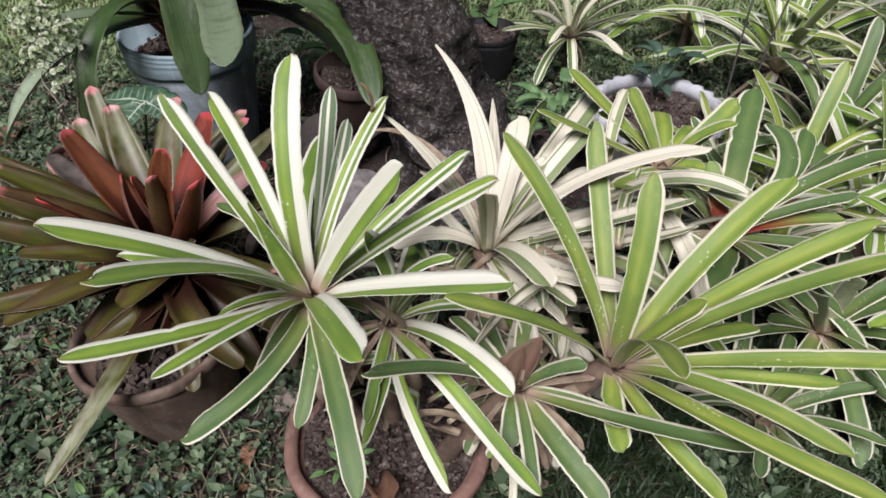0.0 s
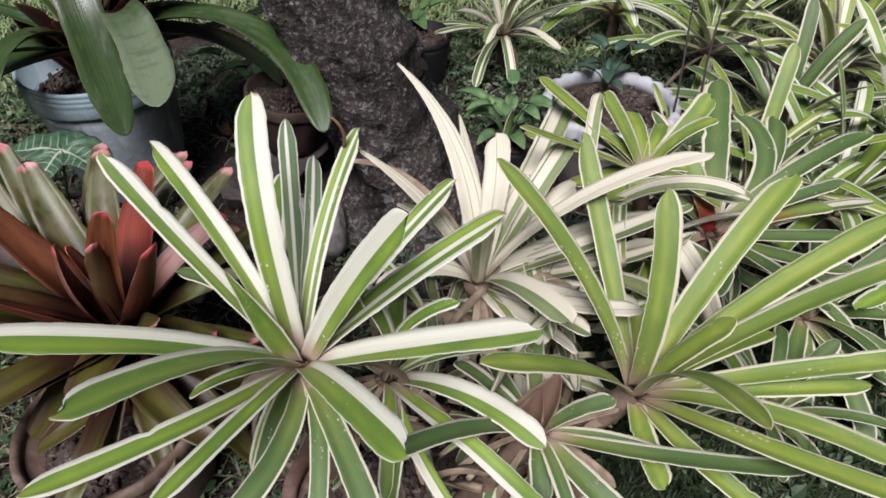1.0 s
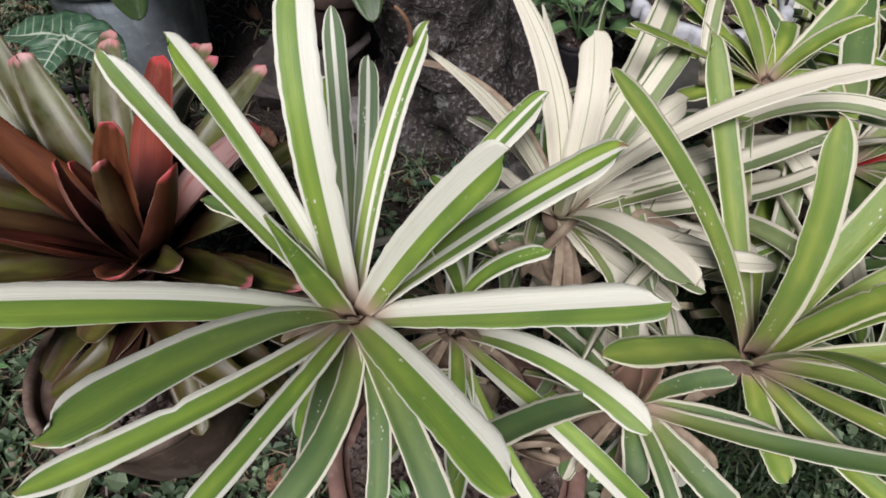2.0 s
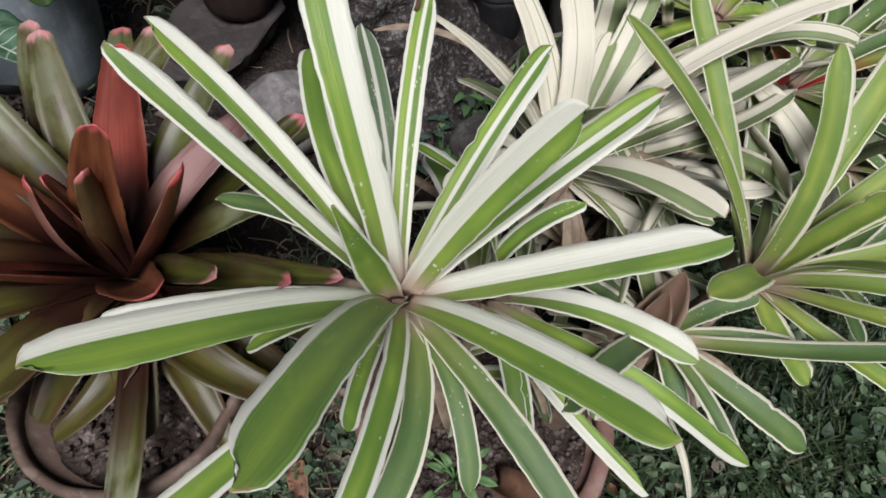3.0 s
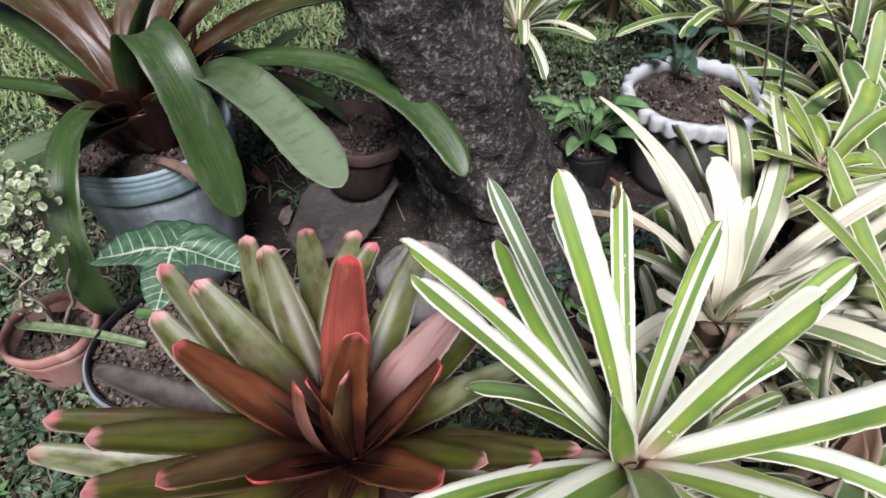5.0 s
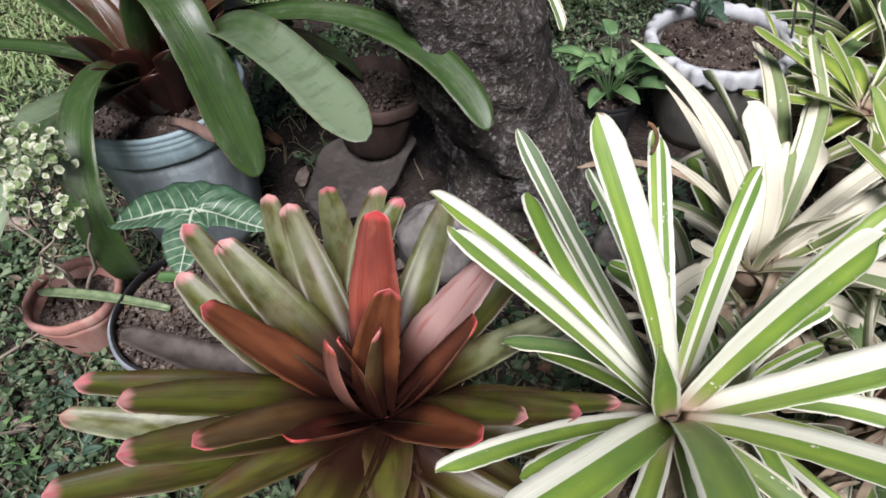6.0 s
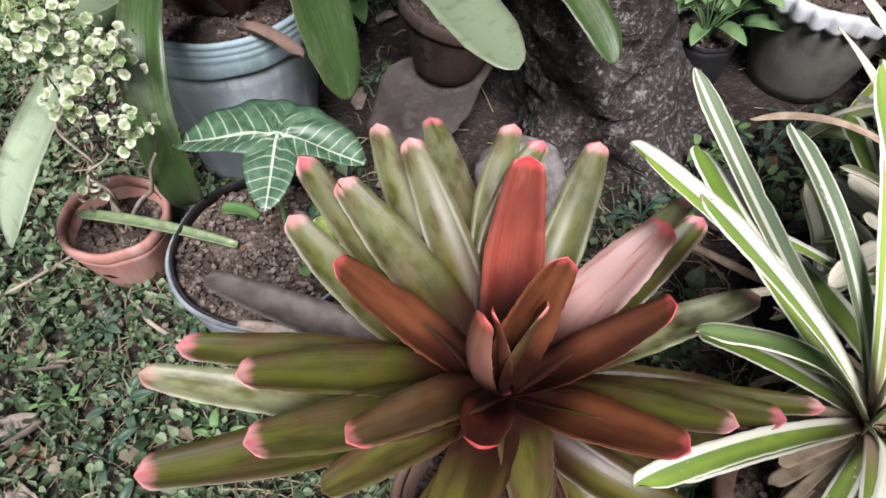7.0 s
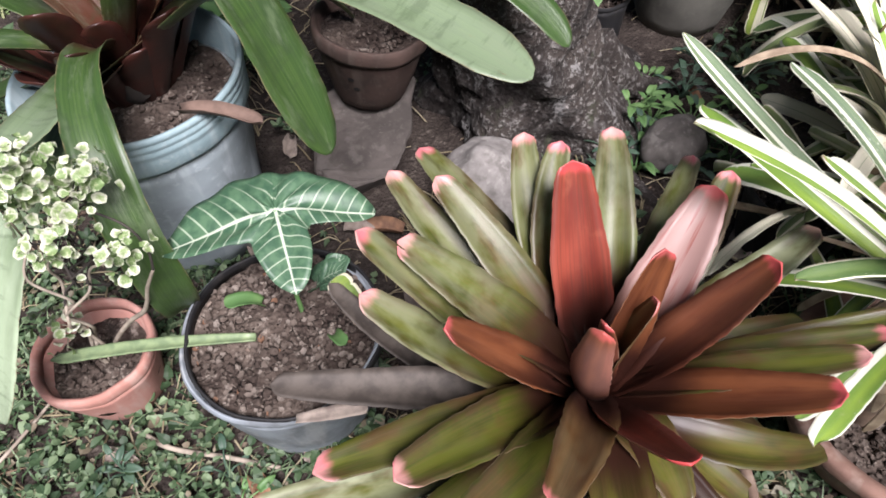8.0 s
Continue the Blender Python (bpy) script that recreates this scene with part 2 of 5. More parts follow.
def strap_leaf():
    g = Graph("dark green strap leaf")
    u, v, r, lines, fine, blot = leaf_blade(g)
    col = g.mix(g.math('MULTIPLY', g.step(lines, 0.3, 0.7), 0.4), (0.030, 0.064, 0.017), (0.075, 0.126, 0.034))
    col = g.mix(g.math('MULTIPLY', g.step(blot, 0.5, 0.66), 0.5), col, (0.026, 0.045, 0.020))
    col = g.mix(g.math('MULTIPLY', g.step(blot, 0.62, 0.8), 0.35), col, (0.19, 0.25, 0.14))
    col = g.mix(g.step(v, 0.26, 0.08), col, (0.055, 0.012, 0.010))
    col = g.mix(g.step(v, 1.0, 1.02), col, (0.2, 0.13, 0.07))
    pale, ruddy = g.uv("band_one")
    # Paler towards the tip: scurf, with the sky's sheen painted in.
    col = g.mix(g.math('MULTIPLY', pale, g.math('MULTIPLY', g.step(g.math('ADD', v, g.math('MULTIPLY', g.math('SUBTRACT', blot, 0.5), 0.5)), 0.3, 0.85), 1.15), clamp=True), col, (0.35, 0.43, 0.30))
    col = g.mix(g.math('MULTIPLY', ruddy, g.step(v, 1.0, 0.35)), col, (0.066, 0.022, 0.012))
    film = g.noise(g.vec(g.math('MULTIPLY', u, 3.0), g.math('MULTIPLY', v, 7.0), g.math('MULTIPLY', r, 43.0)), 1.0, 6.0, 0.75)
    col = g.mix(g.math('MULTIPLY', g.step(film, 0.50, 0.62), 0.24), col, (0.150, 0.180, 0.120))
    cross = g.noise(g.vec(g.math('MULTIPLY', u, 1.2), g.math('MULTIPLY', v, 34.0), g.math('MULTIPLY', r, 61.0)), 1.0, 4.0, 0.7)
    col = g.mix(g.math('MULTIPLY', g.step(cross, 0.52, 0.66), 0.35), col, (0.030, 0.048, 0.022))
    scar = g.step(g.noise(g.vec(g.math('MULTIPLY', u, 5.0), g.math('MULTIPLY', v, 13.0), g.math('MULTIPLY', r, 83.0)), 1.0, 5.0, 0.7), 0.66, 0.72)
    col = g.mix(g.math('MULTIPLY', scar, 0.7), col, (0.135, 0.085, 0.048))
    hem = g.math('MULTIPLY', g.step(g.math('ABSOLUTE', g.math('SUBTRACT', u, 0.5)), 0.468, 0.496), g.step(cross, 0.40, 0.58))
    col = g.mix(g.math('MULTIPLY', hem, 0.65), col, (0.19, 0.15, 0.085))
    n = g.bump(g.math('ADD', g.math('MULTIPLY', film, 0.9), lines), 0.34, 0.0016)
    return g.finish(col, g.math('MULTIPLY_ADD', film, 0.34, 0.22), n, translucent=0.10, coat=0.0)


STRAP = strap_leaf()


def earth(name, dark, light, bits=(0.30, 0.25, 0.20), turf=False):
    g = Graph(name)
    p = g.coords()
    n1, n2 = g.noise(p, 9.0, 6.0, 0.65), g.noise(p, 70.0, 5.0, 0.7)
    col = g.mix(g.step(n1, 0.35, 0.7), dark, light)
    col = g.mix(g.math('MULTIPLY', g.step(n2, 0.52, 0.68), 0.7), col, bits)
    col = g.mix(g.step(g.voronoi(p, 130.0), 0.28, 0.12), col, dark)
    if turf:
        d = g.node("ShaderNodeVectorMath", operation='DISTANCE')
        g.put(d.inputs[0], p)
        d.inputs[1].default_value = (0.0, 1.3, 0.0)
        far = g.math('ADD', d.outputs["Value"], g.math('MULTIPLY', g.noise(p, 1.3, 5.0), 1.6))
        green = g.mix(g.step(g.noise(p, 2.2, 6.0, 0.7), 0.35, 0.65), (0.085, 0.135, 0.040), (0.15, 0.20, 0.065))
        green = g.mix(g.math('MULTIPLY', g.step(g.noise(p, 46.0, 5.0, 0.7), 0.45, 0.6), 0.5), green, (0.05, 0.075, 0.028))
        col = g.mix(g.math('MULTIPLY', g.step(far, 2.4, 3.3), g.step(g.noise(p, 0.55, 5.0), 0.30, 0.46)), col, green)
    h = g.math('ADD', n2, g.voronoi(p, 150.0))
    return g.finish(col, 0.92, g.bump(h, 0.8, 0.006), spec=0.2)


SOIL = earth("potting soil", (0.035, 0.025, 0.021), (0.10, 0.078, 0.064), (0.28, 0.24, 0.205))
GROUND = earth("garden earth", (0.020, 0.015, 0.013), (0.048, 0.038, 0.032), (0.11, 0.092, 0.078), turf=True)


def clay(name, base, dark, stain, scale=14.0, rough=0.85):
    g = Graph(name)
    p = g.coords()
    n1, n2 = g.noise(p, scale, 5.0, 0.6), g.noise(p, 90.0, 4.0, 0.6)
    col = g.mix(g.step(n1, 0.38, 0.66), base, dark)
    col = g.mix(g.math('MULTIPLY', g.step(n2, 0.55, 0.72), 0.4), col, stain)
    z = g.node("ShaderNodeSeparateXYZ")
    g.t.links.new(p, z.inputs[0])
    drip = g.noise(g.vec(g.math('MULTIPLY', z.outputs[0], 40.0), g.math('MULTIPLY', z.outputs[1], 40.0), g.math('MULTIPLY', z.outputs[2], 6.0)), 1.0, 3.0)
    col = g.mix(g.math('MULTIPLY', g.step(drip, 0.52, 0.7), 0.5), col, stain)
    return g.finish(col, rough, g.bump(g.math('ADD', n1, g.math('MULTIPLY', n2, 0.5)), 0.4, 0.003), spec=0.3)


TERRACOTTA = clay("pinkish terracotta", (0.385, 0.200, 0.166), (0.315, 0.155, 0.125), (0.42, 0.30, 0.26))
BROWN_TERRACOTTA = clay("weathered brown terracotta", (0.22, 0.128, 0.100), (0.145, 0.085, 0.066), (0.28, 0.21, 0.175))
DIRTY_CLAY = clay("dirty brown clay", (0.15, 0.10, 0.075), (0.09, 0.062, 0.047), (0.24, 0.19, 0.15))
OLD_CLAY = clay("old grey-brown clay", (0.060, 0.038, 0.031), (0.030, 0.022, 0.018), (0.095, 0.074, 0.063))
BLUE_POT = clay("faded blue-grey plastic", (0.30, 0.355, 0.38), (0.15, 0.172, 0.180), (0.40, 0.45, 0.475), 4.0, 0.55)
BLUE_RIM = clay("faded blue plastic rim", (0.24, 0.325, 0.345), (0.18, 0.25, 0.27), (0.34, 0.40, 0.415), 9.0, 0.6)
WHITE_POT = clay("weathered white cement", (0.50, 0.52, 0.535), (0.38, 0.395, 0.41), (0.24, 0.25, 0.245), 12.0, 0.8)
POT_WALL = clay("mossy grey cement", (0.17, 0.165, 0.145), (0.095, 0.095, 0.082), (0.22, 0.21, 0.19), 10.0, 0.85)
GREY_POT = clay("scuffed grey plastic", (0.24, 0.27, 0.30), (0.11, 0.12, 0.13), (0.36, 0.37, 0.37), 9.0, 0.5)
BLACK_PLASTIC = clay("black plastic", (0.014, 0.014, 0.015), (0.009, 0.009, 0.010), (0.035, 0.032, 0.03), 9.0, 0.6)
PALE_STONE = clay("pale lichened stone", (0.23, 0.215, 0.205), (0.13, 0.12, 0.112), (0.36, 0.345, 0.325), 30.0, 0.9)
SLAB = clay("broken grey concrete", (0.088, 0.076, 0.069), (0.046, 0.040, 0.036), (0.130, 0.117, 0.107), 11.0, 0.92)
STONE = clay("grey garden stone", (0.105, 0.095, 0.088), (0.055, 0.05, 0.046), (0.20, 0.188, 0.175), 16.0, 0.9)


def bark():
    g = Graph("mottled grey bark")
    p = g.coords()
    n1, n2, n3 = g.noise(p, 6.0, 6.0, 0.65), g.noise(p, 38.0, 5.0, 0.7), g.noise(p, 120.0, 3.0, 0.7)
    z = g.node("ShaderNodeSeparateXYZ")
    g.t.links.new(p, z.inputs[0])
    lichen = g.noise(g.vec(g.math('MULTIPLY', z.outputs[0], 17.0), g.math('MULTIPLY', z.outputs[1], 17.0), g.math('MULTIPLY', z.outputs[2], 9.0)), 1.0, 6.0, 0.72)
    col = g.mix(g.step(n1, 0.35, 0.7), (0.014, 0.011, 0.010), (0.058, 0.048, 0.042))
    col = g.mix(g.step(n2, 0.5, 0.7), col, (0.090, 0.083, 0.079))
    col = g.mix(g.math('MULTIPLY', g.step(n3, 0.52, 0.64), g.step(n1, 0.40, 0.58)), col, (0.19, 0.18, 0.17))
    col = g.mix(g.step(g.voronoi(p, 26.0), 0.24, 0.10), col, (0.025, 0.02, 0.018))
    col = g.mix(g.math('MULTIPLY', g.step(lichen, 0.56, 0.64), g.step(n3, 0.38, 0.56)), col, (0.20, 0.195, 0.19))
    col = g.mix(g.math('MULTIPLY', g.step(lichen, 0.40, 0.30), 0.6), col, (0.045, 0.055, 0.030))
    fleck = g.math('MULTIPLY', g.step(g.voronoi(p, 62.0), 0.26, 0.14), g.step(g.noise(p, 21.0, 3.0, 0.6), 0.50, 0.60))
    col = g.mix(g.math('MULTIPLY', fleck, 0.85), col, (0.27, 0.25, 0.235))
    return g.finish(col, 0.92, g.bump(g.math('ADD', n2, g.math('ADD', g.math('MULTIPLY', n3, 0.6), lichen)), 1.0, 0.012), spec=0.25)


BARK = bark()


def simple(name, one, two, rough=0.6, scale=40.0, translucent=0.0):
    g = Graph(name)
    n = g.noise(g.coords(), scale, 4.0)
    col = g.mix(g.step(n, 0.35, 0.65), one, two)
    col = g.mix(g.math('MULTIPLY', g.random(), 0.35), col, tuple(0.6 * a for a in one))
    return g.finish(col, rough, g.bump(n, 0.3, 0.002), translucent=translucent)


TWIG = simple("pale twisted bark", (0.36, 0.31, 0.25), (0.20, 0.165, 0.13), 0.85)
DARK_TWIG = simple("dark twig", (0.05, 0.042, 0.035), (0.025, 0.02, 0.018), 0.85)
STALK = simple("dry leaf-scarred stalk", (0.21, 0.145, 0.10), (0.10, 0.07, 0.05), 0.85)
RED_HEART = simple("dark red leaf base", (0.050, 0.013, 0.009), (0.024, 0.008, 0.006), 0.45, 30.0)
RED_STALK = simple("dark red stalk", (0.13, 0.025, 0.018), (0.06, 0.015, 0.012), 0.5)
TAN_LEAF = simple("bleached tan dead leaf", (0.42, 0.335, 0.235), (0.26, 0.19, 0.13), 0.8, 60.0, 0.2)
DRY_LEAF = simple("dry brown leaf", (0.28, 0.15, 0.085), (0.15, 0.08, 0.05), 0.8, 60.0, 0.15)
RIM_LEAF = simple("greyish brown dead leaf", (0.175, 0.115, 0.090), (0.105, 0.068, 0.052), 0.85, 60.0, 0.05)
GREY_LITTER = simple("bleached dead leaf", (0.30, 0.25, 0.21), (0.17, 0.135, 0.115), 0.85, 60.0, 0.1)
WEED = simple("soft green weed leaf", (0.10, 0.21, 0.07), (0.16, 0.28, 0.10), 0.5, 30.0, 0.25)
DARK_WEED = simple("dark bluish weed leaf", (0.045, 0.09, 0.06), (0.075, 0.13, 0.085), 0.5, 30.0, 0.2)
POT_WEED = simple("bluish green weed leaf", (0.10, 0.20, 0.080), (0.18, 0.30, 0.125), 0.45, 30.0, 0.2)
WILT = simple("wilted grey-brown leaf", (0.092, 0.076, 0.063), (0.036, 0.028, 0.023), 0.7, 55.0, 0.1)
SUCCULENT = simple("grey-green banded leaf", (0.19, 0.25, 0.13), (0.12, 0.17, 0.09), 0.5, 80.0)
BRACT = simple("dull pink bract", (0.34, 0.19, 0.145), (0.23, 0.20, 0.115), 0.55, 22.0, 0.25)


def island_green(name, one, two, three, dry, rough=0.6):
    g = Graph(name)
    r = g.island()
    col = g.mix(g.step(r, 0.0, 0.5), one, two)
    col = g.mix(g.step(r, 0.45, 0.85), col, three)
    col = g.mix(g.step(r, 0.93, 0.95), col, dry)
    n = g.noise(g.coords(), 6.0, 3.0)
    col = g.mix(g.math('MULTIPLY', g.step(n, 0.45, 0.65), 0.5), col, one)
    return g.finish(col, rough, translucent=0.3)


CLOVER = island_green("clover and creeping weeds", (0.026, 0.054, 0.024), (0.070, 0.122, 0.055), (0.185, 0.255, 0.140), (0.20, 0.165, 0.115))
LAWN = island_green("lawn grass", (0.15, 0.23, 0.085), (0.24, 0.34, 0.14), (0.37, 0.46, 0.23), (0.40, 0.36, 0.22))
# Shade under the striped plants is mixed into this grass colour.
SHADED_GRASS = island_green("grass with shade in its colour", (0.014, 0.032, 0.009), (0.026, 0.052, 0.016), (0.046, 0.080, 0.028), (0.075, 0.080, 0.035))
MULCH = island_green("pale leaf mulch", (0.075, 0.057, 0.046), (0.145, 0.115, 0.096), (0.235, 0.20, 0.172), (0.19, 0.10, 0.06), 0.9)
LITTER = island_green("dead leaf scraps", (0.055, 0.040, 0.030), (0.12, 0.085, 0.060), (0.22, 0.17, 0.125), (0.30, 0.16, 0.08), 0.85)
STRAW = island_green("dry stems", (0.22, 0.18, 0.11), (0.32, 0.27, 0.17), (0.40, 0.35, 0.24), (0.18, 0.12, 0.08))


def veined():
    """Dark green arrow leaf with pale veins."""
    g = Graph("green arrow leaf with white veins")
    u, v = g.uv("blade")
    x = g.math('ABSOLUTE', g.math('SUBTRACT', u, 0.5))
    mid = g.step(x, g.math('MULTIPLY_ADD', v, -0.016, 0.026), g.math('MULTIPLY_ADD', v, -0.008, 0.010))
    bent = g.math('SUBTRACT', g.math('SUBTRACT', v, g.math('MULTIPLY', x, 0.45)), g.math('MULTIPLY', g.math('MULTIPLY', x, x), 0.6))
    rib = g.math('FRACT', g.math('MULTIPLY', bent, 8.0))
    rib = g.math('MULTIPLY', g.step(g.math('ABSOLUTE', g.math('SUBTRACT', rib, 0.5)), 0.095, 0.03), g.step(x, 0.42, 0.10))
    n = g.noise(g.vec(g.math('MULTIPLY', u, 9.0), g.math('MULTIPLY', v, 9.0)), 1.0, 4.0)
    col = g.mix(g.step(n, 0.35, 0.65), (0.042, 0.098, 0.056), (0.080, 0.158, 0.088))
    col = g.mix(g.math('MULTIPLY', rib, 0.62), col, (0.45, 0.53, 0.40))
    col = g.mix(g.math('MULTIPLY', mid, 0.9), col, (0.50, 0.57, 0.45))
    return g.finish(col, 0.45, g.bump(g.math('ADD', mid, rib), -0.4, 0.002), translucent=0.2)


VEINED = veined()


def shrub_leaf():
    g = Graph("white-edged small leaf")
    u, v = g.uv("blade")
    r = g.random()
    du, dv = g.math('SUBTRACT', u, g.math('MULTIPLY_ADD', r, 0.2, 0.36)), g.math('SUBTRACT', v, 0.5)
    d = g.math('SQRT', g.math('ADD', g.math('MULTIPLY', du, du), g.math('MULTIPLY', g.math('MULTIPLY', dv, dv), 1.4)))
    flame = g.noise(g.vec(g.math('MULTIPLY', u, 7.0), g.math('MULTIPLY', v, 7.0), g.math('MULTIPLY', r, 50.0)), 1.0, 3.0)
    green = g.mix(r, (0.15, 0.24, 0.085), (0.27, 0.35, 0.155))
    green = g.mix(g.step(flame, 0.5, 0.7), green, (0.38, 0.44, 0.25))
    edge = g.step(g.math('ADD', g.math('ADD', d, g.math('MULTIPLY', g.math('SUBTRACT', flame, 0.5), 0.5)), g.math('MULTIPLY', g.math('SUBTRACT', r, 0.5), 0.35)), 0.22, 0.52)
    return g.finish(g.mix(edge, green, (0.60, 0.61, 0.49)), 0.5, translucent=0.3)


SHRUB_LEAF = shrub_leaf()


# ---- building helpers ----
def thing(name, label, category, at=(0, 0, 0), group="", kind=""):
    ob = new(name)
    ob.location = at
    return tagged(ob, label, category, group, kind)


def mesh_of(bm, mat, smooth=True):
    me = bpy.data.meshes.new("mesh")
    bm.to_mesh(me)
    bm.free()
    me.materials.append(mat)
    if smooth:
        me.polygons.foreach_set("use_smooth", [True] * len(me.polygons))
    return me


def place_of(ob):
    """Where an object stands in the world."""
    own = ob.matrix_parent_inverse @ ob.matrix_basis
    return place_of(ob.parent) @ own if ob.parent else ob.matrix_basis.copy()


def part(name, bm, mat, parent, label=""):
    """A bmesh in world places as one mesh under a thing or part."""
    ob = new(name, mesh_of(bm, mat))
    if parent is not None:
        ob.parent = parent
        ob.matrix_parent_inverse = place_of(parent).inverted()
    if label:
        ob["label"] = label
    return ob


def single(name, bm, mat, label, category, group="", kind=""):
    ob = new(name, mesh_of(bm, mat))
    return tagged(ob, label, category, group, kind)


# bands of green across the blade (from, to, from, to), from one edge to the other
BANDS = {
    "thinrim": (0.078, 0.925, 2.0, 2.1),
    "rim": (0.09, 0.91, 2.0, 2.1), "right": (0.05, 0.52, 2.0, 2.1), "left": (0.50, 0.95, 2.0, 2.1), "rightn": (0.05, 0.68, 2.0, 2.1), "leftn": (0.33, 0.95, 2.0, 2.1), "dead": (2.0, 2.1, 2.0, 2.1), "wilt": (0.0, 0.0, 0.0, 0.0),
    "mid": (0.14, 0.80, 2.0, 2.1), "double": (0.04, 0.33, 0.52, 0.90), "half": (0.55, 0.94, 0.10, 0.16),
    "pale": (0.482, 0.506, 2.0, 2.1), "paletaper": (0.478, 0.510, 0.80, 0.830), "twin": (0.08, 0.36, 0.52, 0.76), "lefthalf": (0.03, 0.46, 2.0, 2.1), "redbase": (0.07, 0.93, 2.0, 2.1),
    # redness, blush with painted sky sheen, fading with painted sheen, nail
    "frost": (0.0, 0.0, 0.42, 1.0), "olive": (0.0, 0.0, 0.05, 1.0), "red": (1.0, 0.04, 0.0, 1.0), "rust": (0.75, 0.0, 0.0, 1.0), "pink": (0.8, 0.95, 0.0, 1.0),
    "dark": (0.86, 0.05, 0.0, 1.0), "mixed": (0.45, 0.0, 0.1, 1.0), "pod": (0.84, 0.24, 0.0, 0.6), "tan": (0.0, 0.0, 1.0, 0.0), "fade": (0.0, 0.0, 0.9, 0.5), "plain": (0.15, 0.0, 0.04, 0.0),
    # paleness from scurf and painted sheen, ruddiness
    "strap": (0.0, 0.0, 0.0, 0.0), "scurf": (0.72, 0.0, 0.0, 0.0), "halfscurf": (0.3, 0.0, 0.0, 0.0), "ruddy": (0.0, 0.9, 0.0, 0.0), "rimtaper": (0.12, 0.93, 2.0, 2.1), "upper": (0.07, 0.90, 2.0, 2.1),
}


def profile(kind, s):
    """Width of a blade along its length, 1 at its widest."""
    if kind == "funnel":
        body = 0.48 + 0.52 * math.sin(math.pi * min(1.0, s / 0.5) / 2)
        body *= 1.0 - 0.52 * max(0.0, (s - 0.50) / 0.50) ** 1.7
        end = 1.0 if s < 0.955 else max(0.0, 1 - ((s - 0.955) / 0.040) ** 2.4) ** 0.5
        return body * max(end, 0.07 * min(1.0, max(0.0, (1.0 - s) / 0.010)) if s > 0.98 else 0.0)
    if kind == "lobe":
        return max(0.0, math.sin(math.pi * min(1.0, 0.18 + 0.82 * s) ** 0.9)) ** 0.75
    if kind == "taper":
        body = 0.75 + 0.25 * math.sin(math.pi * min(1.0, s / 0.3) / 2)
        return body * (1.0 if s < 0.42 else max(0.0, 1 - ((s - 0.42) / 0.58) ** 1.15) * 0.9 + 0.1)
    if kind == "strap":
        body = 0.66 + 0.34 * math.sin(math.pi * min(1.0, s / 0.6) / 2)
        end = 1.0 if s < 0.80 else max(0.0, 1 - ((s - 0.80) / 0.20) ** 2.6) ** 0.5
        return body * end
    body = 0.58 + 0.42 * math.sin(math.pi * min(1.0, s / 0.62) / 2)
    end = 1.0 if s < 0.87 else max(0.0, 1 - ((s - 0.87) / 0.13) ** 1.9) ** 0.60
    return body * end


